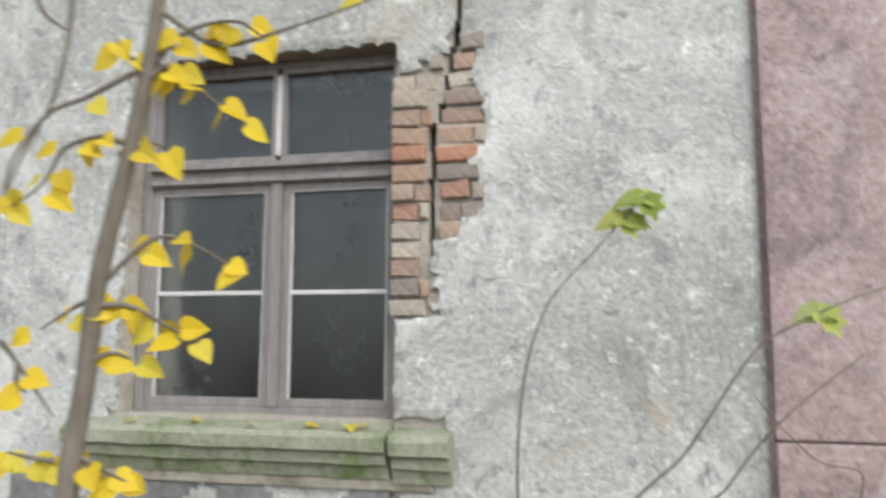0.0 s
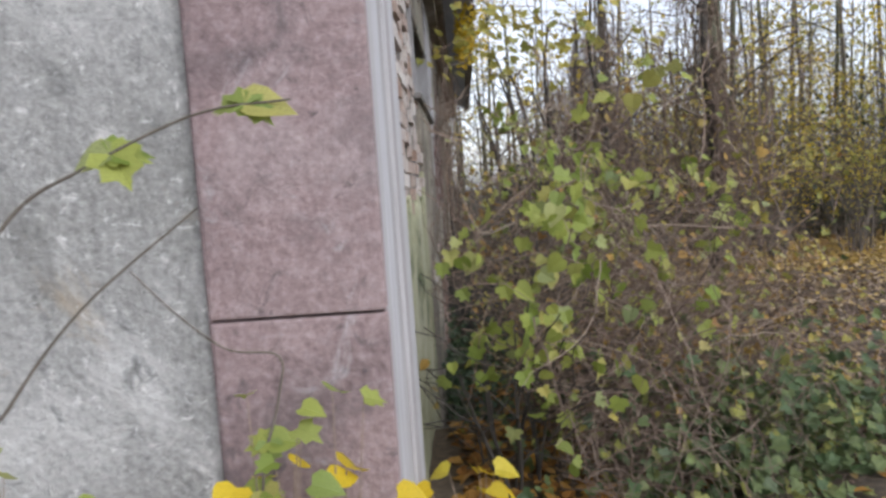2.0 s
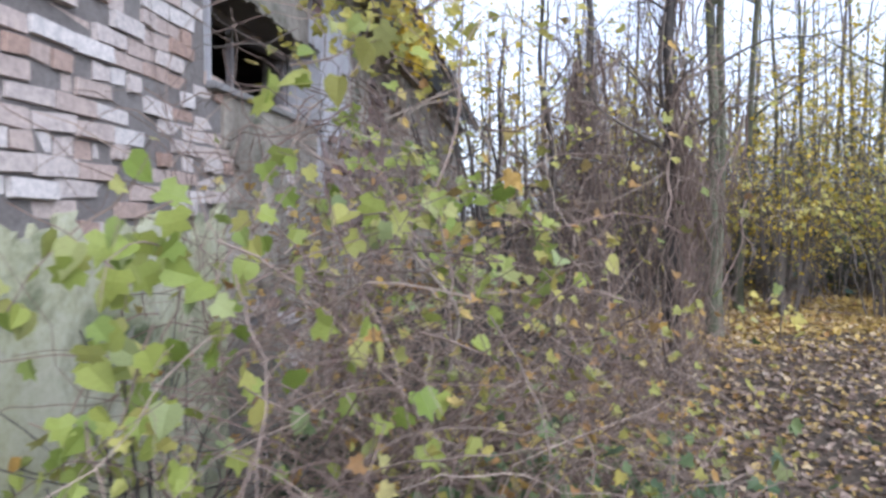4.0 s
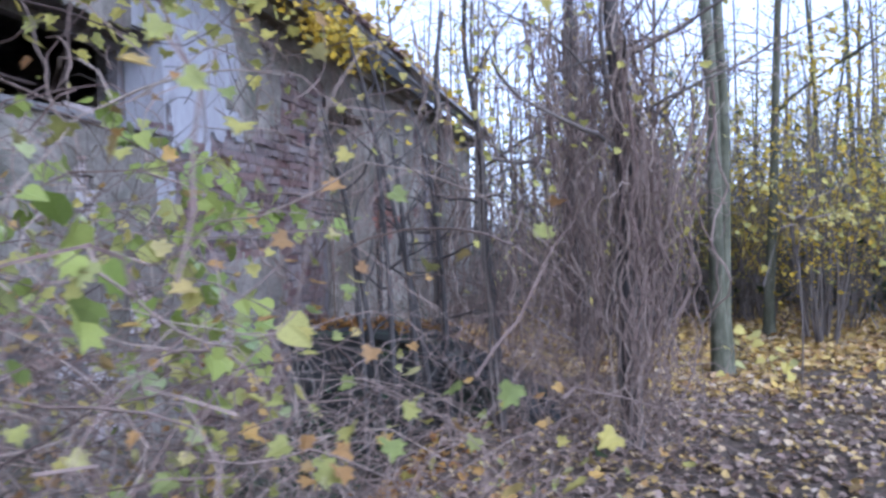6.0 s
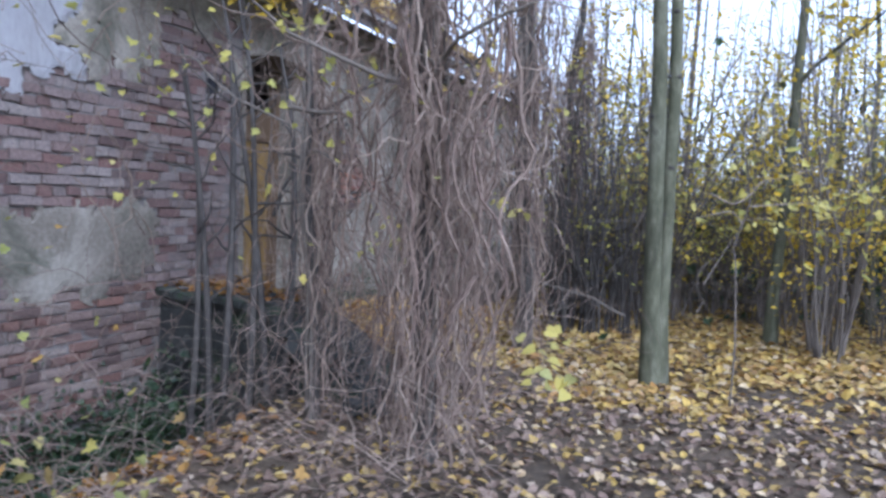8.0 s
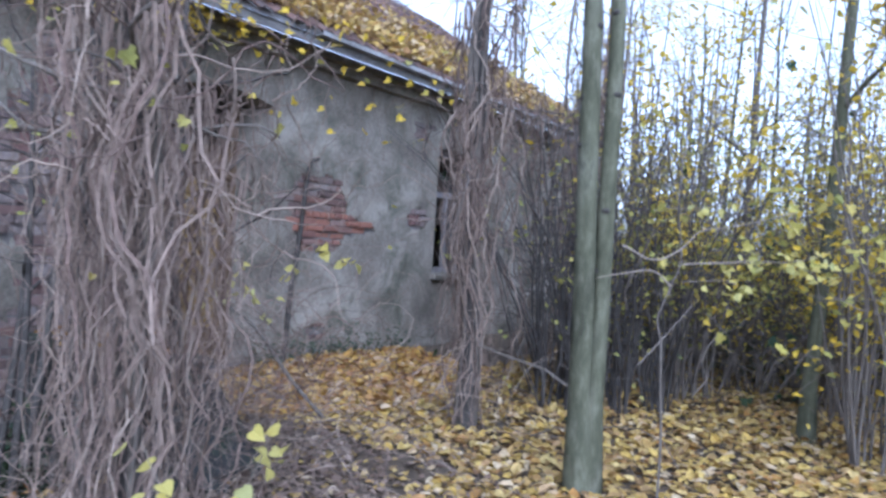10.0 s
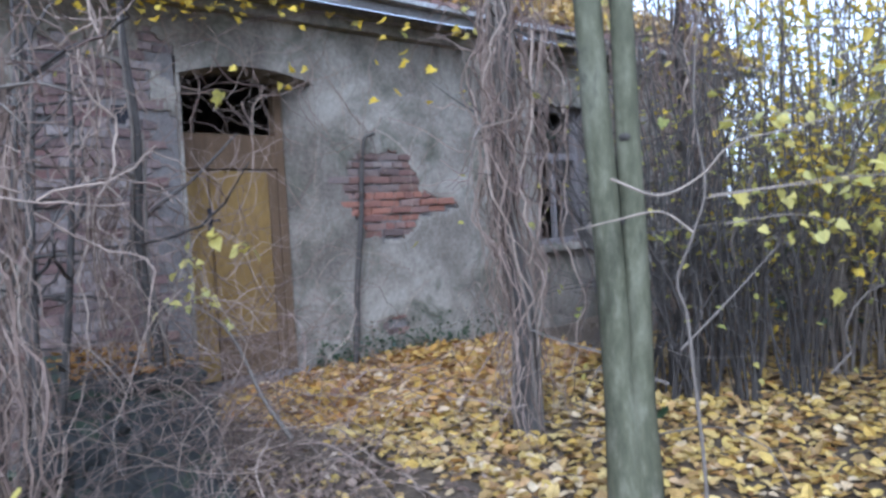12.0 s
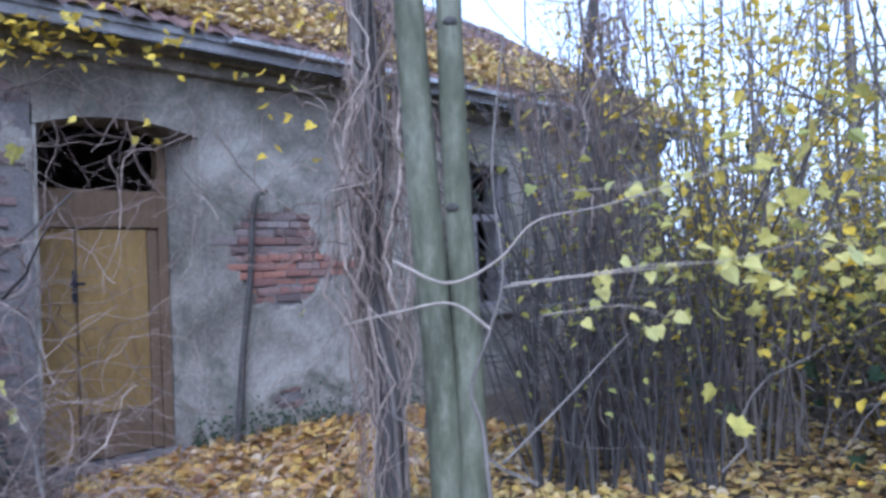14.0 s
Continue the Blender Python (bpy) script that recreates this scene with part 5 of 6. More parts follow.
SAPLING = [(-2.010, -1.750, -0.050), (-1.980, -1.730, 0.630), (-1.950, -1.730, 1.260), (-1.920, -1.740, 1.450), (-1.890, -1.760, 1.630), (-1.840, -1.770, 1.830), (-1.800, -1.780, 2.000), (-1.780, -1.790, 2.120), (-1.760, -1.810, 2.270)]
TWIGS = [([(-1.800, -1.780, 2.000), (-1.730, -1.780, 2.060), (-1.650, -1.760, 2.080), (-1.600, -1.750, 2.050)], 7),
         ([(-1.810, -1.780, 1.970), (-1.760, -1.780, 2.000), (-1.710, -1.760, 1.960), (-1.650, -1.740, 1.910)], 9),
         ([(-1.820, -1.790, 2.010), (-1.840, -1.800, 2.030), (-1.850, -1.800, 2.050)], 3),
         ([(-1.840, -1.780, 1.870), (-1.880, -1.790, 1.880), (-1.940, -1.800, 1.860), (-1.980, -1.800, 1.800), (-2.030, -1.810, 1.760)], 9),
         ([(-1.850, -1.780, 1.850), (-1.800, -1.770, 1.870), (-1.770, -1.760, 1.860)], 3),
         ([(-1.890, -1.760, 1.620), (-1.820, -1.750, 1.690), (-1.770, -1.740, 1.710), (-1.700, -1.720, 1.680), (-1.650, -1.710, 1.650)], 6),
         ([(-1.900, -1.760, 1.590), (-1.840, -1.740, 1.590), (-1.780, -1.730, 1.560), (-1.730, -1.710, 1.530)], 9),
         ([(-1.900, -1.760, 1.600), (-1.930, -1.760, 1.590), (-1.990, -1.770, 1.550)], 4),
         ([(-1.920, -1.750, 1.490), (-1.870, -1.740, 1.510), (-1.840, -1.730, 1.500)], 3),
         ([(-2.030, -1.770, 1.490), (-2.030, -1.770, 1.460), (-2.020, -1.760, 1.440)], 2),
         ([(-1.960, -1.730, 1.320), (-2.010, -1.750, 1.330), (-2.050, -1.760, 1.340)], 5),
         ([(-1.950, -1.730, 1.340), (-1.890, -1.720, 1.310), (-1.850, -1.710, 1.290)], 6),
         ([(-1.780, -1.790, 2.100), (-1.680, -1.760, 2.040), (-1.550, -1.740, 2.070), (-1.420, -1.710, 2.120)], 2),
         ([(-1.920, -1.830, 2.130), (-1.930, -1.820, 2.060), (-1.960, -1.810, 1.950), (-2.010, -1.810, 1.860), (-2.050, -1.810, 1.780)], 0),
         ([(-1.990, -1.840, 2.130), (-1.970, -1.830, 2.090), (-1.930, -1.820, 2.060)], 0),
         ([(-2.060, -1.780, 1.530), (-2.030, -1.770, 1.490), (-1.970, -1.750, 1.400)], 0),
         ([(-1.820, -1.790, 1.990), (-1.900, -1.800, 1.950), (-1.970, -1.810, 1.920), (-2.020, -1.820, 1.850), (-2.050, -1.810, 1.790)], 3)]
linden_sapling()


def wall_sapling(name, path, r, leaf_at, leaf_n, size, seed, label):
    """Slender arching shoot with a tuft of fresh leaves."""
    rnd = random.Random(seed)
    base = Vector(path[0])
    t = empty(name, Matrix.Translation(base), label, "sapling")
    p = through_points([tuple(Vector(q) - base) for q in path], r, r * 0.4, 8)
    under(obj_from("stem", *tube_data([p], 6), M_BARK_BROWN, True), t)
    items = []
    for f in leaf_at:
        q = Vector(p[int(f * (len(p) - 1))][:3])
        for i in range(leaf_n):
            a = i * 2.4 + rnd.uniform(0, 1)
            items.append((q, (math.cos(a), 0.3 * math.sin(a), 0.3 * math.sin(a) - 0.25), (0.1, -0.7, 0.7), rnd.uniform(*size)))
    leaf_parts(t, LM_GREEN, items)


wall_sapling("sapling", [(-1.260, -0.730, 0.000), (-1.290, -0.730, 0.940), (-1.280, -0.740, 1.350), (-1.210, -0.730, 1.620), (-1.060, -0.700, 1.800), (-0.910, -0.690, 1.960)], 0.0060, (0.99, 0.92), 3, (0.08, 0.115), 181, "slender bare shoot topped with fresh green leaves")
wall_sapling("sapling", [(-1.030, -0.690, 0.000), (-1.060, -0.690, 0.910), (-0.820, -0.650, 1.240), (-0.640, -0.630, 1.500), (-0.500, -0.600, 1.590), (-0.290, -0.570, 1.680), (-0.110, -0.540, 1.700)], 0.0060, (0.72, 0.93), 4, (0.07, 0.10), 182, "arching bare shoot with small green leaves")
wall_sapling("sapling", [(-0.780, -0.600, 0.000), (-0.810, -0.600, 0.940), (-0.710, -0.580, 1.130), (-0.550, -0.560, 1.320), (-0.320, -0.520, 1.500)], 0.0060, (0.05,), 5, (0.07, 0.1), 183, "leaning bare shoot before the grey wall")
wall_sapling("sapling", [(-0.300, -0.210, 0.000), (-0.330, -0.210, 0.730), (-0.270, -0.200, 1.010), (-0.260, -0.200, 1.120), (-0.380, -0.220, 1.150), (-0.490, -0.240, 1.250), (-0.580, -0.260, 1.360)], 0.0050, (0.2, 0.25), 4, (0.05, 0.08), 184, "pale bent shoot at the pink pilaster")


def low_plants(name, spots, mesh_list, seed, label, size=(0.06, 0.1)):
    rnd = random.Random(seed)
    t = empty(name, pose(spots[0][0], spots[0][1], 0), label, "plant")
    o = Vector((spots[0][0], spots[0][1], 0))
    stems, items = [], []
    for x, y, h, n in spots:
        for k in range(n):
            a = rnd.uniform(0, 2 * math.pi)
            top = Vector((x + 0.12 * math.cos(a), y + 0.12 * math.sin(a), h * rnd.uniform(0.75, 1.1))) - o
            stems.append(through_points([tuple(Vector((x, y, -0.02)) - o), tuple((Vector((x, y, 0)) - o) * 0.4 + top * 0.6), tuple(top)], 0.003, 0.0015, 4))
            items.append((top, (math.cos(a), math.sin(a), -0.2), (0.2, -0.5, 0.9), rnd.uniform(*size)))
    for p in stems:
        under(obj_from("stem", *tube_data([p], 4), M_VINE), t)
    leaf_parts(t, mesh_list, items)


low_plants("seedling", [(-0.37, -0.30, 0.78, 5), (-0.30, -0.30, 0.80, 5), (-0.16, -0.30, 0.81, 5), (-0.10, -0.30, 0.76, 5), (-0.24, -0.30, 0.75, 5), (0.17, 0.60, 0.45, 5), (0.23, 0.60, 0.45, 5)], LM_YELLOW, 151, "low plants with yellow leaves at the wall foot")
low_plants("seedling", [(-1.68, -0.30, 0.86, 5), (-1.10, -0.30, 0.82, 5), (-1.01, -0.30, 0.83, 5), (-0.30, -0.30, 0.95, 5), (-0.16, -0.30, 0.94, 5), (-0.88, -0.30, 0.84, 5)], LM_GREEN, 152, "low green seedlings at the wall foot", (0.05, 0.09))


def ivy(name, place, count, seed, label, mat=M_LEAF_DARK, size=(0.04, 0.075), gap=1.3):
    rnd = random.Random(seed)
    items = []
    for _ in range(count):
        q = place(rnd)
        if q and not inside_path(q[0], q[1], gap):
            items.append((q, (rnd.gauss(0, 1), rnd.gauss(0, 1), -0.3 + rnd.gauss(0, 0.5)), (rnd.gauss(0.4, 0.5), rnd.gauss(-0.4, 0.5), 0.8), rnd.uniform(*size)))
    tagged(obj_from(name, *leaf_cloud(items, LEAF_LOBED), mat), label, "ivy", kind="stuff")


ivy("ivy", lambda r: (0.12 + abs(r.gauss(0, 0.3)), r.uniform(4.0, 6.6), -0.58 + abs(r.gauss(0, 0.10))), 700, 161, "dark ivy creeping at the foot of the wing wall")
ivy("wall_moss", lambda r: (0.075 + abs(r.gauss(0, 0.05)), r.uniform(3.6, 6.9), -0.6 + abs(r.gauss(0, 0.26))), 3000, 176, "dark green moss and ivy on the foot of the wing wall", M_LEAF_DARK, (0.025, 0.05))
ivy("ivy", lambda r: (r.uniform(0.15, 1.5), 6.84 + r.gauss(0, 0.05), -0.6 + r.uniform(0, 1.0) * r.random()), 380, 162, "dark ivy on the front of the masonry block")
ivy("ivy", lambda r: (r.uniform(0.15, 0.8), r.gauss(6.5, 0.18), -0.58 + abs(r.gauss(0, 0.2))), 500, 171, "dark ivy heaped beside the masonry block")
ivy("ivy", lambda r: (r.gauss(1.75, 0.55), r.gauss(1.6, 0.55), abs(r.gauss(0, 0.26))), 2600, 163, "low green ground ivy among brambles", M_LEAF_IVY, (0.04, 0.08), 0.8)
ivy("bramble_leaves", lambda r: (r.gauss(1.5, 0.5), r.gauss(2.1, 0.5), 0.3 + abs(r.gauss(0, 0.75))), 950, 173, "small yellow-green and brown bramble leaves", M_LEAF_BRAMBLE, (0.03, 0.055), 1.0)
ivy("bramble_leaves", lambda r: (0.3 + abs(r.gauss(0, 0.5)), r.gauss(3.4, 0.7), r.uniform(0.2, 1.7)), 420, 174, "small yellow and brown leaves caught in dry stems", M_LEAF_BRAMBLE, (0.03, 0.055), 1.1)
ivy("green_growth", lambda r: (0.10 + abs(r.gauss(0, 0.12)), r.uniform(9.2, 11.9), 0.16 + abs(r.gauss(0, 0.13))), 1100, 164, "low green moss and weeds along the wing wall", M_LEAF_DARK, (0.02, 0.042))
ivy("dark_evergreen", lambda r: (r.gauss(8.0, 2.6), r.gauss(16.5, 1.8), abs(r.gauss(0, 1.2))), 9000, 165, "dark evergreen undergrowth deep in the wood", size=(0.08, 0.16))
ivy("autumn_foliage", lambda r: (r.gauss(7.5, 4.0), r.gauss(18, 4.0), 1.2 + abs(r.gauss(0, 1.9))), 3000, 166, "sparse yellow autumn foliage in the wood", M_LEAF_PALE, (0.06, 0.11))
ivy("autumn_foliage", lambda r: (r.gauss(1.6, 0.5), r.gauss(8.5, 1.6), r.uniform(2.4, 3.6)), 80, 167, "yellow leaves caught in vines above the wing wall", M_LEAF_YELLOW, (0.05, 0.09))
ivy("autumn_foliage", lambda r: (r.gauss(5.6, 0.7), r.gauss(9.6, 0.5), r.gauss(1.55, 0.35)), 120, 168, "pale yellow leaves on drooping shrub twigs", M_LEAF_PALE, (0.06, 0.10))
ivy("bramble_leaves", lambda r: (r.gauss(2.45, 0.4), r.gauss(3.4, 0.6), 0.05 + abs(r.gauss(0, 0.3))), 220, 175, "yellow-green leaves on low stems beside the path", M_LEAF_BRAMBLE, (0.03, 0.06), 1.0)


def wall_vines():
    """Dry climber stems spread over the wing wall."""
    rnd = random.Random(201)
    paths = []
    for _ in range(230):
        s = rnd.choice((rnd.uniform(5.3, 8.2), rnd.uniform(5.3, 12.6), rnd.gauss(8.6, 0.7)))
        z = rnd.uniform(0.3, 3.1) if s < 8 or rnd.random() < 0.4 else rnd.uniform(2.0, 3.2)
        d = Vector((0, rnd.gauss(0, 0.6), rnd.choice((-1, 1)) * rnd.uniform(0.3, 1)))
        p, out, n = Vector((rnd.uniform(0.02, 0.22), s, z)), [], 14
        r = rnd.choice((0.0015, 0.002, 0.003, 0.005))
        for i in range(n):
            d = (d + Vector((0, rnd.gauss(0, 0.3), rnd.gauss(0, 0.3)))).normalized()
            p = p + d * rnd.uniform(0.06, 0.13)
            p.x = min(0.30, max(0.015, p.x + rnd.gauss(0, 0.02)))
            if 0.1 < p.z < 3.25:
                out.append((*p, r * (1 - 0.5 * i / n)))
        if len(out) > 4:
            paths.append(out)
    ob = obj_from("dry_climber", *tube_data(paths, 4), M_VINE)
    ob.matrix_world = MB
    tagged(ob, "network of dry climber stems over the wing wall", "climber", kind="stuff")


wall_vines()


def bare_branches():
    """Fallen and leaning pale branches by the wing."""
    for k, (pts, r, lab) in enumerate([([(2.670, 7.320, 0.410), (2.390, 7.330, 0.590), (2.010, 7.390, 0.860), (1.720, 7.370, 1.000), (1.390, 7.320, 1.120)], 0.014, "dead bramble cane leaning by the door"),
                                        ([(1.070, 7.150, 1.270), (1.090, 7.330, 1.570), (1.210, 7.620, 1.810), (1.320, 7.890, 2.100)], 0.018, "dark branch leaning towards the door"),
                                        ([(2.020, 5.720, 1.950), (2.210, 5.790, 1.920), (2.360, 5.840, 1.910), (2.410, 5.960, 1.820)], 0.016, "short pale broken branch in the vines"),
                                        ([(4.560, 7.860, -0.020), (4.570, 7.850, 0.450), (4.550, 7.830, 0.870), (4.540, 7.820, 1.070), (4.520, 7.800, 1.190), (4.570, 7.840, 1.360), (4.610, 7.860, 1.530), (4.570, 7.880, 1.830), (4.580, 7.950, 2.250)], 0.0085, "thin greyish brown leaning sapling stem"),
                                        ([(4.570, 7.840, 1.360), (4.490, 7.760, 1.440), (4.370, 7.650, 1.420), (4.260, 7.540, 1.390)], 0.006, "drooping thin pale grey twig"),
                                        ([(4.600, 7.860, 1.480), (4.750, 8.000, 1.500), (4.950, 8.200, 1.520), (5.160, 8.390, 1.550), (5.390, 8.740, 1.670)], 0.003, "long pale twig reaching out"),
                                        ([(4.340, 7.680, 1.570), (4.490, 7.750, 1.500), (4.600, 7.850, 1.560), (4.690, 7.930, 1.670), (4.840, 8.080, 1.710), (5.110, 8.340, 1.810)], 0.006, "long curved pale twig"),
                                        ([(4.320, 8.170, 0.860), (4.430, 8.400, 1.050), (4.550, 8.650, 1.270)], 0.006, "thin brown branch slanting upward"),
                                        ([(0.880, 3.270, 1.970), (1.060, 3.320, 2.050), (1.310, 3.380, 2.100), (1.540, 3.430, 2.080)], 0.007, "pale branching twig before the high window"),
                                        ([(1.000, 3.300, 2.000), (1.170, 3.350, 2.120), (1.300, 3.390, 2.230)], 0.005, "pale side twig before the high window"),
                                        ([(0.430, 0.770, 1.360), (0.290, 0.760, 1.340), (0.210, 0.770, 1.570)], 0.004, "curled pale vine tip by the corner"),
                                        ([(1.330, 2.010, 0.890), (1.350, 2.080, 1.110), (1.180, 2.100, 1.320), (1.160, 2.100, 1.420)], 0.010, "thick pale curved vine stem"),
                                        ([(0.990, 6.270, -0.310), (0.930, 6.410, 0.630), (0.810, 6.540, 1.600), (0.600, 6.620, 2.320)], 0.030, "dark bare stem rising before the wing door"),
                                        ([(1.120, 6.320, -0.230), (0.980, 6.440, 0.770), (0.780, 6.540, 1.810), (0.570, 6.630, 2.530)], 0.030, "dark bare stem rising before the wing door"),
                                        ([(1.370, 6.420, -0.060), (1.290, 6.570, 1.070), (1.140, 6.700, 2.240), (0.940, 6.790, 2.960)], 0.030, "dark bare stem rising before the wing door"),
                                        ([(1.480, 6.470, 0.030), (1.310, 6.580, 0.990), (1.080, 6.660, 1.990), (0.880, 6.750, 2.710)], 0.030, "dark bare stem rising before the wing door"),
                                        ([(1.590, 6.500, -0.050), (1.550, 6.660, 0.880), (1.450, 6.790, 1.840), (1.260, 6.880, 2.550)], 0.030, "dark bare stem rising before the wing door"),
                                        ([(1.200, 6.360, 0.020), (1.130, 6.520, 1.170), (1.000, 6.660, 2.360), (0.800, 6.740, 3.080)], 0.030, "dark bare stem rising before the wing door")]):
        base = Vector(pts[0])
        t = empty("branch", Matrix.Translation(base), lab, "branch", "leaning branches")
        p = through_points([tuple(Vector(q) - base) for q in pts], r, r * 0.35, 8)
        under(obj_from("stem", *tube_data([p], 6), M_BARK_DARK if "dark" in lab else M_BARK_BROWN if "brown" in lab or r > 0.013 else M_TWIG, True), t)
        if "bare stem" in lab:
            rnd = random.Random(300 + k)
            for q in branches(rnd, p, (6, 0.3, 0.95, 0.7, 0.012, (0.3, 1.4), 0.2)):
                under(obj_from("twig", *tube_data([q], 5), M_BARK_DARK, True), t)


bare_branches()


def leafy_twig(pts, n, size, seed, label, r=0.003):
    rnd = random.Random(seed)
    base = Vector(pts[0])
    t = empty("leafy_twig", Matrix.Translation(base), label, "twig")
    p = through_points([tuple(Vector(q) - base) for q in pts], r, r * 0.4, 8)
    under(obj_from("stem", *tube_data([p], 5), M_TWIG, True), t)
    items = []
    for i in range(n):
        q = Vector(p[rnd.randrange(len(p) // 4, len(p))][:3]) + Vector((rnd.gauss(0, 0.03), rnd.gauss(0, 0.03), rnd.gauss(-0.02, 0.03)))
        items.append((q, (rnd.gauss(0, 1), rnd.gauss(0, 0.6), -0.35 + rnd.gauss(0, 0.3)), (rnd.gauss(0.2, 0.4), rnd.gauss(-0.6, 0.4), 0.8), rnd.uniform(*size)))
    leaf_parts(t, LM_PALE, items)


LM_PALE = [leaf_mesh("leaf", LEAF_LINDEN, M_LEAF_PALE_OB, 0.25, 0.2), leaf_mesh("leaf", LEAF_LINDEN, M_LEAF_PALE_OB, 0.1, 0.3)]
leafy_twig([(4.620, 7.880, 1.490), (4.800, 8.050, 1.510), (4.950, 8.200, 1.530), (5.090, 8.320, 1.520), (5.200, 8.430, 1.480)], 30, (0.035, 0.052), 191, "drooping twig with pale yellow leaves")
leafy_twig([(4.560, 8.110, 1.380), (4.750, 8.280, 1.400), (4.850, 8.380, 1.360)], 9, (0.035, 0.055), 192, "short twig with pale yellow leaves")
leafy_twig([(4.950, 8.730, 1.840), (5.110, 8.890, 1.660), (5.300, 9.080, 1.470)], 16, (0.035, 0.055), 193, "hanging twig with pale yellow leaves")
leafy_twig([(4.300, 8.660, 1.830), (4.460, 8.820, 1.840), (4.630, 8.970, 1.900)], 8, (0.04, 0.06), 194, "upper twig with pale yellow leaves")
leafy_twig([(2.330, 7.290, 0.880), (2.100, 7.210, 1.160), (1.940, 7.200, 1.370)], 14, (0.035, 0.055), 195, "yellow leaved shoot among the brambles")
leafy_twig([(1.980, 6.920, 0.900), (1.960, 7.050, 1.060), (2.000, 7.250, 1.150)], 8, (0.035, 0.055), 196, "low yellow leaved shoot among the brambles")
leafy_twig([(2.810, 6.670, 1.100), (2.860, 6.710, 1.270), (2.970, 6.780, 1.470), (3.150, 6.870, 1.410)], 14, (0.04, 0.06), 197, "yellow leaved shoot before the wing window")
leafy_twig([(3.520, 5.790, 0.490), (3.580, 5.830, 0.640), (3.620, 5.850, 0.770)], 10, (0.045, 0.07), 198, "yellow-green seedling in the leaf litter")
leafy_twig([(3.810, 5.320, 0.610), (3.710, 5.290, 0.730), (3.630, 5.270, 0.860)], 10, (0.045, 0.07), 199, "yellow-green sapling beside the vines")


def sill_leaves():
    rnd = random.Random(190)
    for s in (-2.95, -2.72, -2.45, -2.2, -2.02, -1.95):
        t = new("fallen_leaf", (LM_YELLOW + LM_PALE)[rnd.randrange(5)])
        t.matrix_world = pose(s, -0.07 + rnd.uniform(-0.03, 0.03), 1.208, rnd.uniform(-8, 8), rnd.uniform(-8, 8), rnd.uniform(0, 360)) @ Matrix.Diagonal((0.055, 0.055, 0.055, 1))
        tagged(t, "single yellow leaf fallen on the mossy sill", "leaf", "leaves on the sill")


sill_leaves()
# near-black box painted as the shade of a vent hole; the wall isn't cut
tagged(part("vent_hole_shade", boxes([((-0.06, 7.54, 2.31), (-0.026, 7.70, 2.45))]), M_DARK, side_core, "dark box standing in for the shade of a square vent hole"))
ivy("autumn_foliage", lambda r: (r.gauss(0.83, 0.35), r.gauss(3.83, 0.35), r.gauss(2.62, 0.14)), 150, 169, "bright yellow foliage above the brambles", M_LEAF_PALE, (0.06, 0.10))
ivy("autumn_foliage", lambda r: (0.42 + abs(r.gauss(0, 0.16)), r.gauss(7.3, 0.75), r.gauss(3.28, 0.12)), 360, 172, "yellow climber leaves hanging along the eave", M_LEAF_YELLOW, (0.05, 0.085))
ivy("autumn_foliage", lambda r: (r.gauss(1.9, 0.8), r.gauss(4.8, 0.7), r.gauss(2.25, 0.4)), 210, 170, "pale small leaves in the thicket beyond the corner", M_LEAF_PALE, (0.03, 0.055))


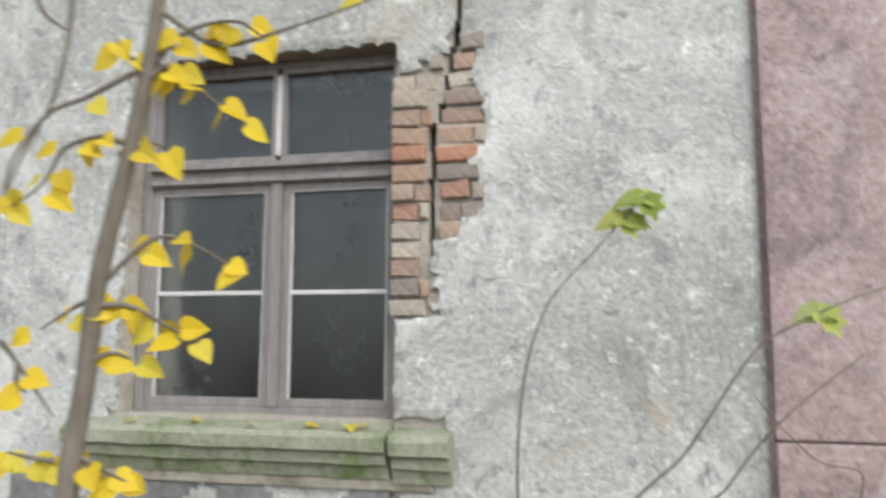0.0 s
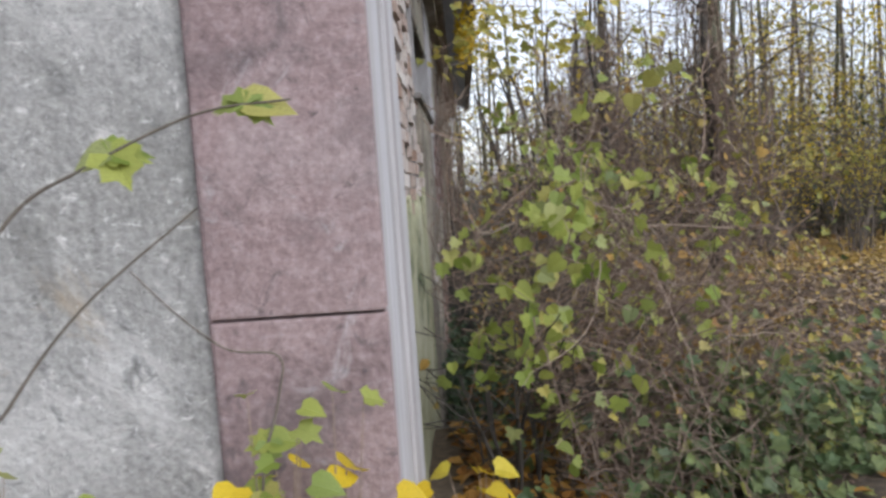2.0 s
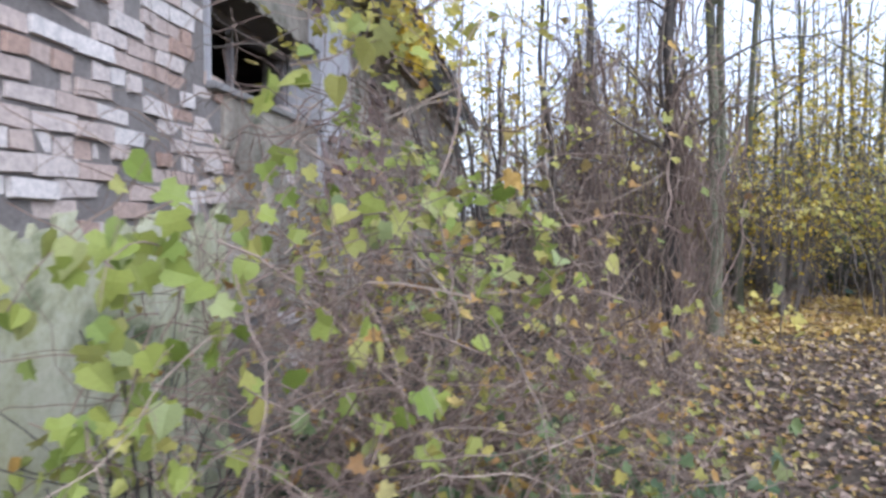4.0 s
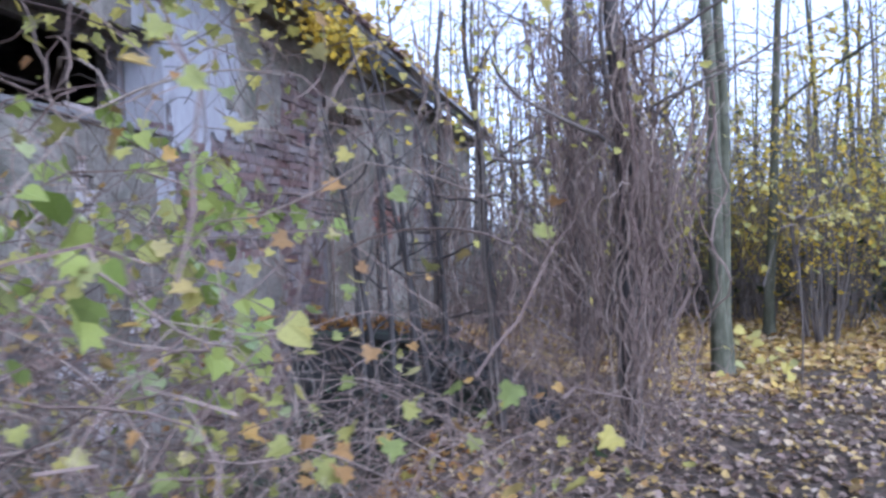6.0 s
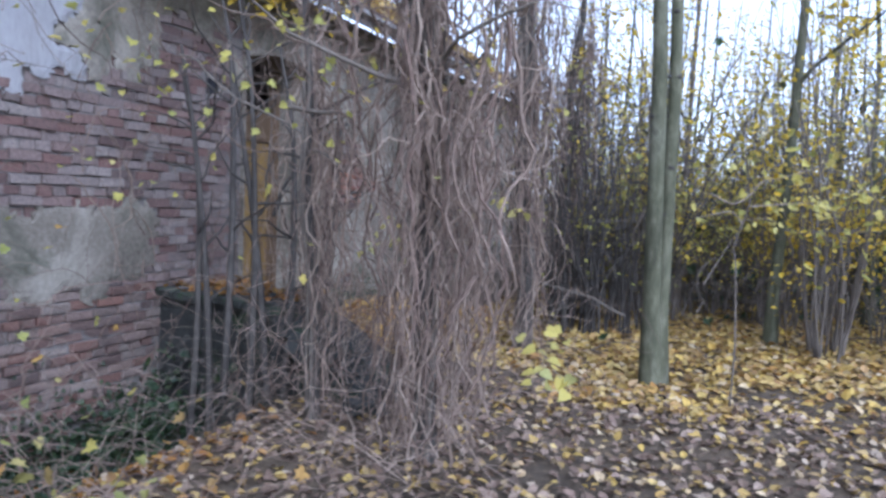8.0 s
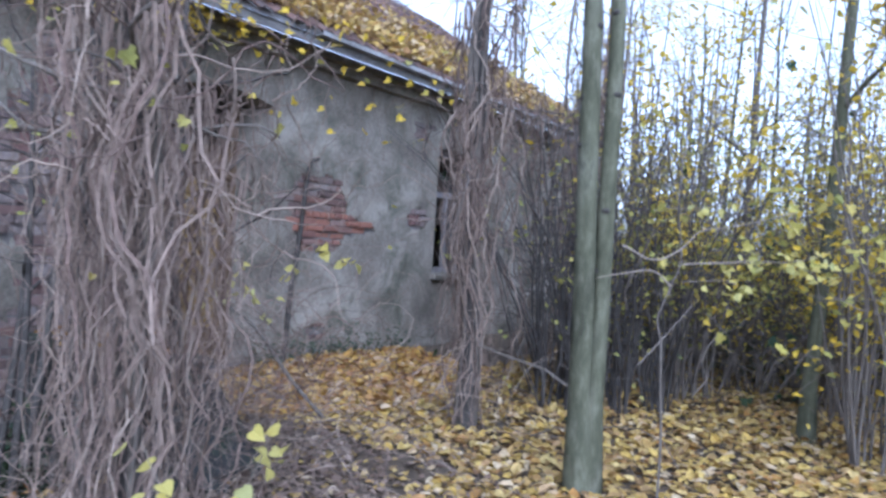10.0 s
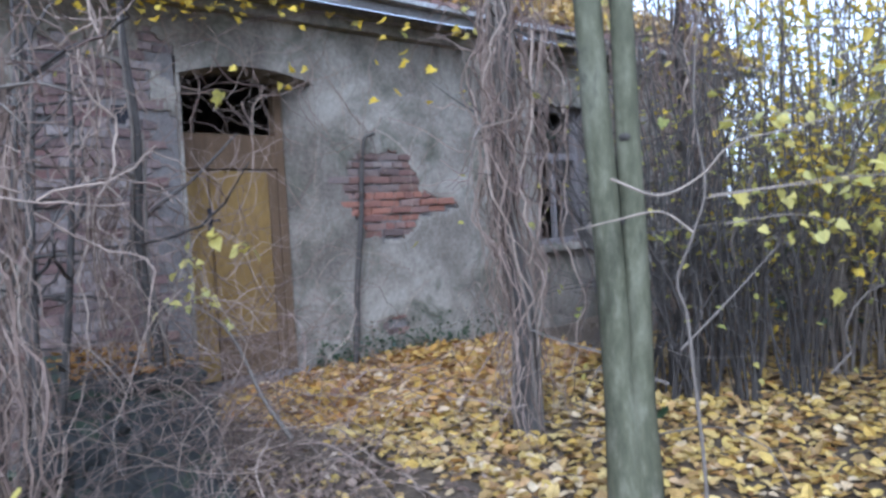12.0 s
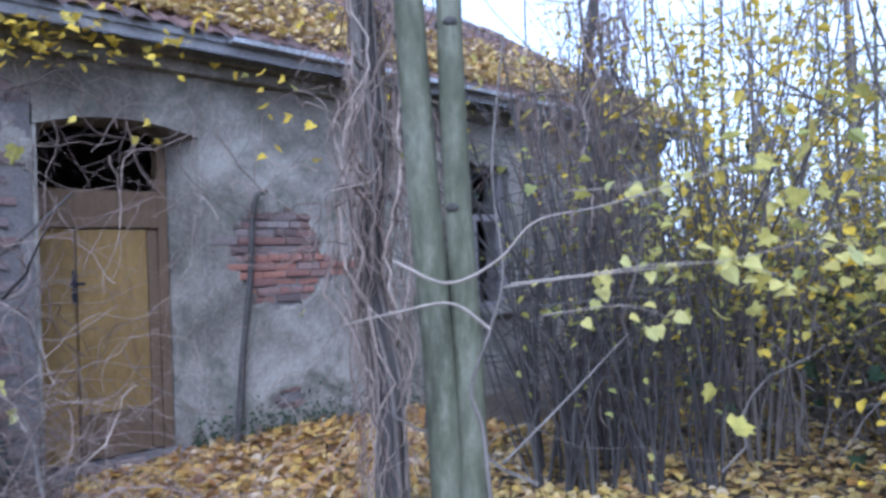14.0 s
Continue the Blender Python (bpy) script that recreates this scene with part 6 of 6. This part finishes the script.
# ---- bricks ----
def lay_bricks():
    rnd = random.Random(171)
    long = [brick_mesh("brick", 0.235, 0.062, 0.05, i, M_BRICK) for i in range(5)]
    short = [brick_mesh("brick", 0.11, 0.062, 0.05, 20 + i, M_BRICK) for i in range(4)]
    rshort = [brick_mesh("brick", 0.11, 0.062, 0.05, 30 + i, M_BRICK_RED) for i in range(3)]
    rlong = [brick_mesh("brick", 0.235, 0.062, 0.05, 40 + i, M_BRICK_RED) for i in range(4)]
    pale, count = [], 0
    rest, more = [], []
    face = [brick_mesh("brick", w, 0.066, 0.06, 60 + i, M_BRICK_OLD) for i, w in enumerate((0.09, 0.12, 0.15, 0.18))]
    widths = (0.09, 0.12, 0.15, 0.18)
    for row in range(17):
        z = 1.66 + row * 0.078
        crack = (-1.735 if z < 2.42 else -1.735 + (z - 2.42) * 0.28) + 0.03 * wobble(0, z, 9, 21)
        for a, b in ((-1.892, crack - 0.008), (crack + 0.034, -1.50)):
            s = a
            while s < b - 0.03:
                k = rnd.randrange(4)
                w = min(widths[k], b - s)
                if bare_front(s + w / 2, z) or bare_front(s + w * 0.25, z):
                    ob = new("brick", face[k])
                    ob.parent = front_core
                    ob.matrix_basis = pose(-0.010 + rnd.uniform(-0.014, 0.014), s + w / 2, z + rnd.uniform(-0.005, 0.005), rnd.uniform(-3, 3), rnd.uniform(-2, 2), rnd.uniform(-4, 4)) @ Matrix.Diagonal((1, w / widths[k], 1, 1))
                s += w + rnd.uniform(0.004, 0.014)
    for core, bare, s0, s1, z1 in ((side_core, bare_side, 1.0, 12.4, 3.2),):
        for row in range(-9, int(z1 / 0.075)):
            z = 0.03 + row * 0.075
            s = s0 + (0.125 if row % 2 else 0.0)
            heads = row % 4 == 2
            while s < s1:
                step = 0.123 if heads else 0.248
                mid = s + step / 2
                ok = all(not in_opening(mid + d, z, o) for o in (W1, DOOR, W2) for d in (-0.12, 0, 0.12))
                edges = sum(bare(mid + d, z) for d in (-step * 0.45, 0, step * 0.45))
                if math.hypot(mid - 7.62, z + 0.03 - 2.38) < 0.10:
                    ok = False
                if row < 0 and not 3.2 < mid < 7.3:
                    ok = False
                if ok and edges >= 1 and rnd.random() > 0.03:
                    front = -0.008 + rnd.uniform(-0.018, 0.014)
                    m = pose(front, mid, z + 0.03 + rnd.uniform(-0.005, 0.005), rnd.uniform(-1.2, 1.2), rnd.uniform(-3, 3), rnd.uniform(-3, 3))
                    if mid < 4.9:
                        rest.append((m @ pose(rnd.uniform(-0.025, 0.004), 0, 0), step - 0.014))
                    elif mid < 9.3 and count >= 230 or mid > 11.5:
                        more.append((m, step - 0.014))
                    else:
                        red = mid > 9.3 and 1.32 < z < 1.74
                        count += not red
                        ob = new("brick", rnd.choice((rshort if heads else rlong) if red else (short if heads else long)))
                        ob.parent = core
                        ob.matrix_basis = m
                s += step
    for mat, rest, label in ((M_BRICK_PALE, rest, "rough limewashed bricks"), (M_BRICK_MIX, more, "dull weathered bricks")):
        verts, faces = [], []
        for m, w in rest:
            b = len(verts)
            for x in (-0.05, 0):
                for y in (-w / 2, w / 2):
                    for zz in (-0.031, 0.031):
                        verts.append(m @ Vector((x, y + rnd.uniform(-0.006, 0.006), zz + rnd.uniform(-0.008, 0.008))))
            faces += [(b + q[0], b + q[1], b + q[2], b + q[3]) for q in ((4, 6, 7, 5), (0, 4, 5, 1), (2, 3, 7, 6), (1, 5, 7, 3), (0, 2, 6, 4))]
        ob = obj_from("brickwork", verts, faces, mat)
        ob.parent = side_core
        tagged(ob, label, kind="stuff")


lay_bricks()
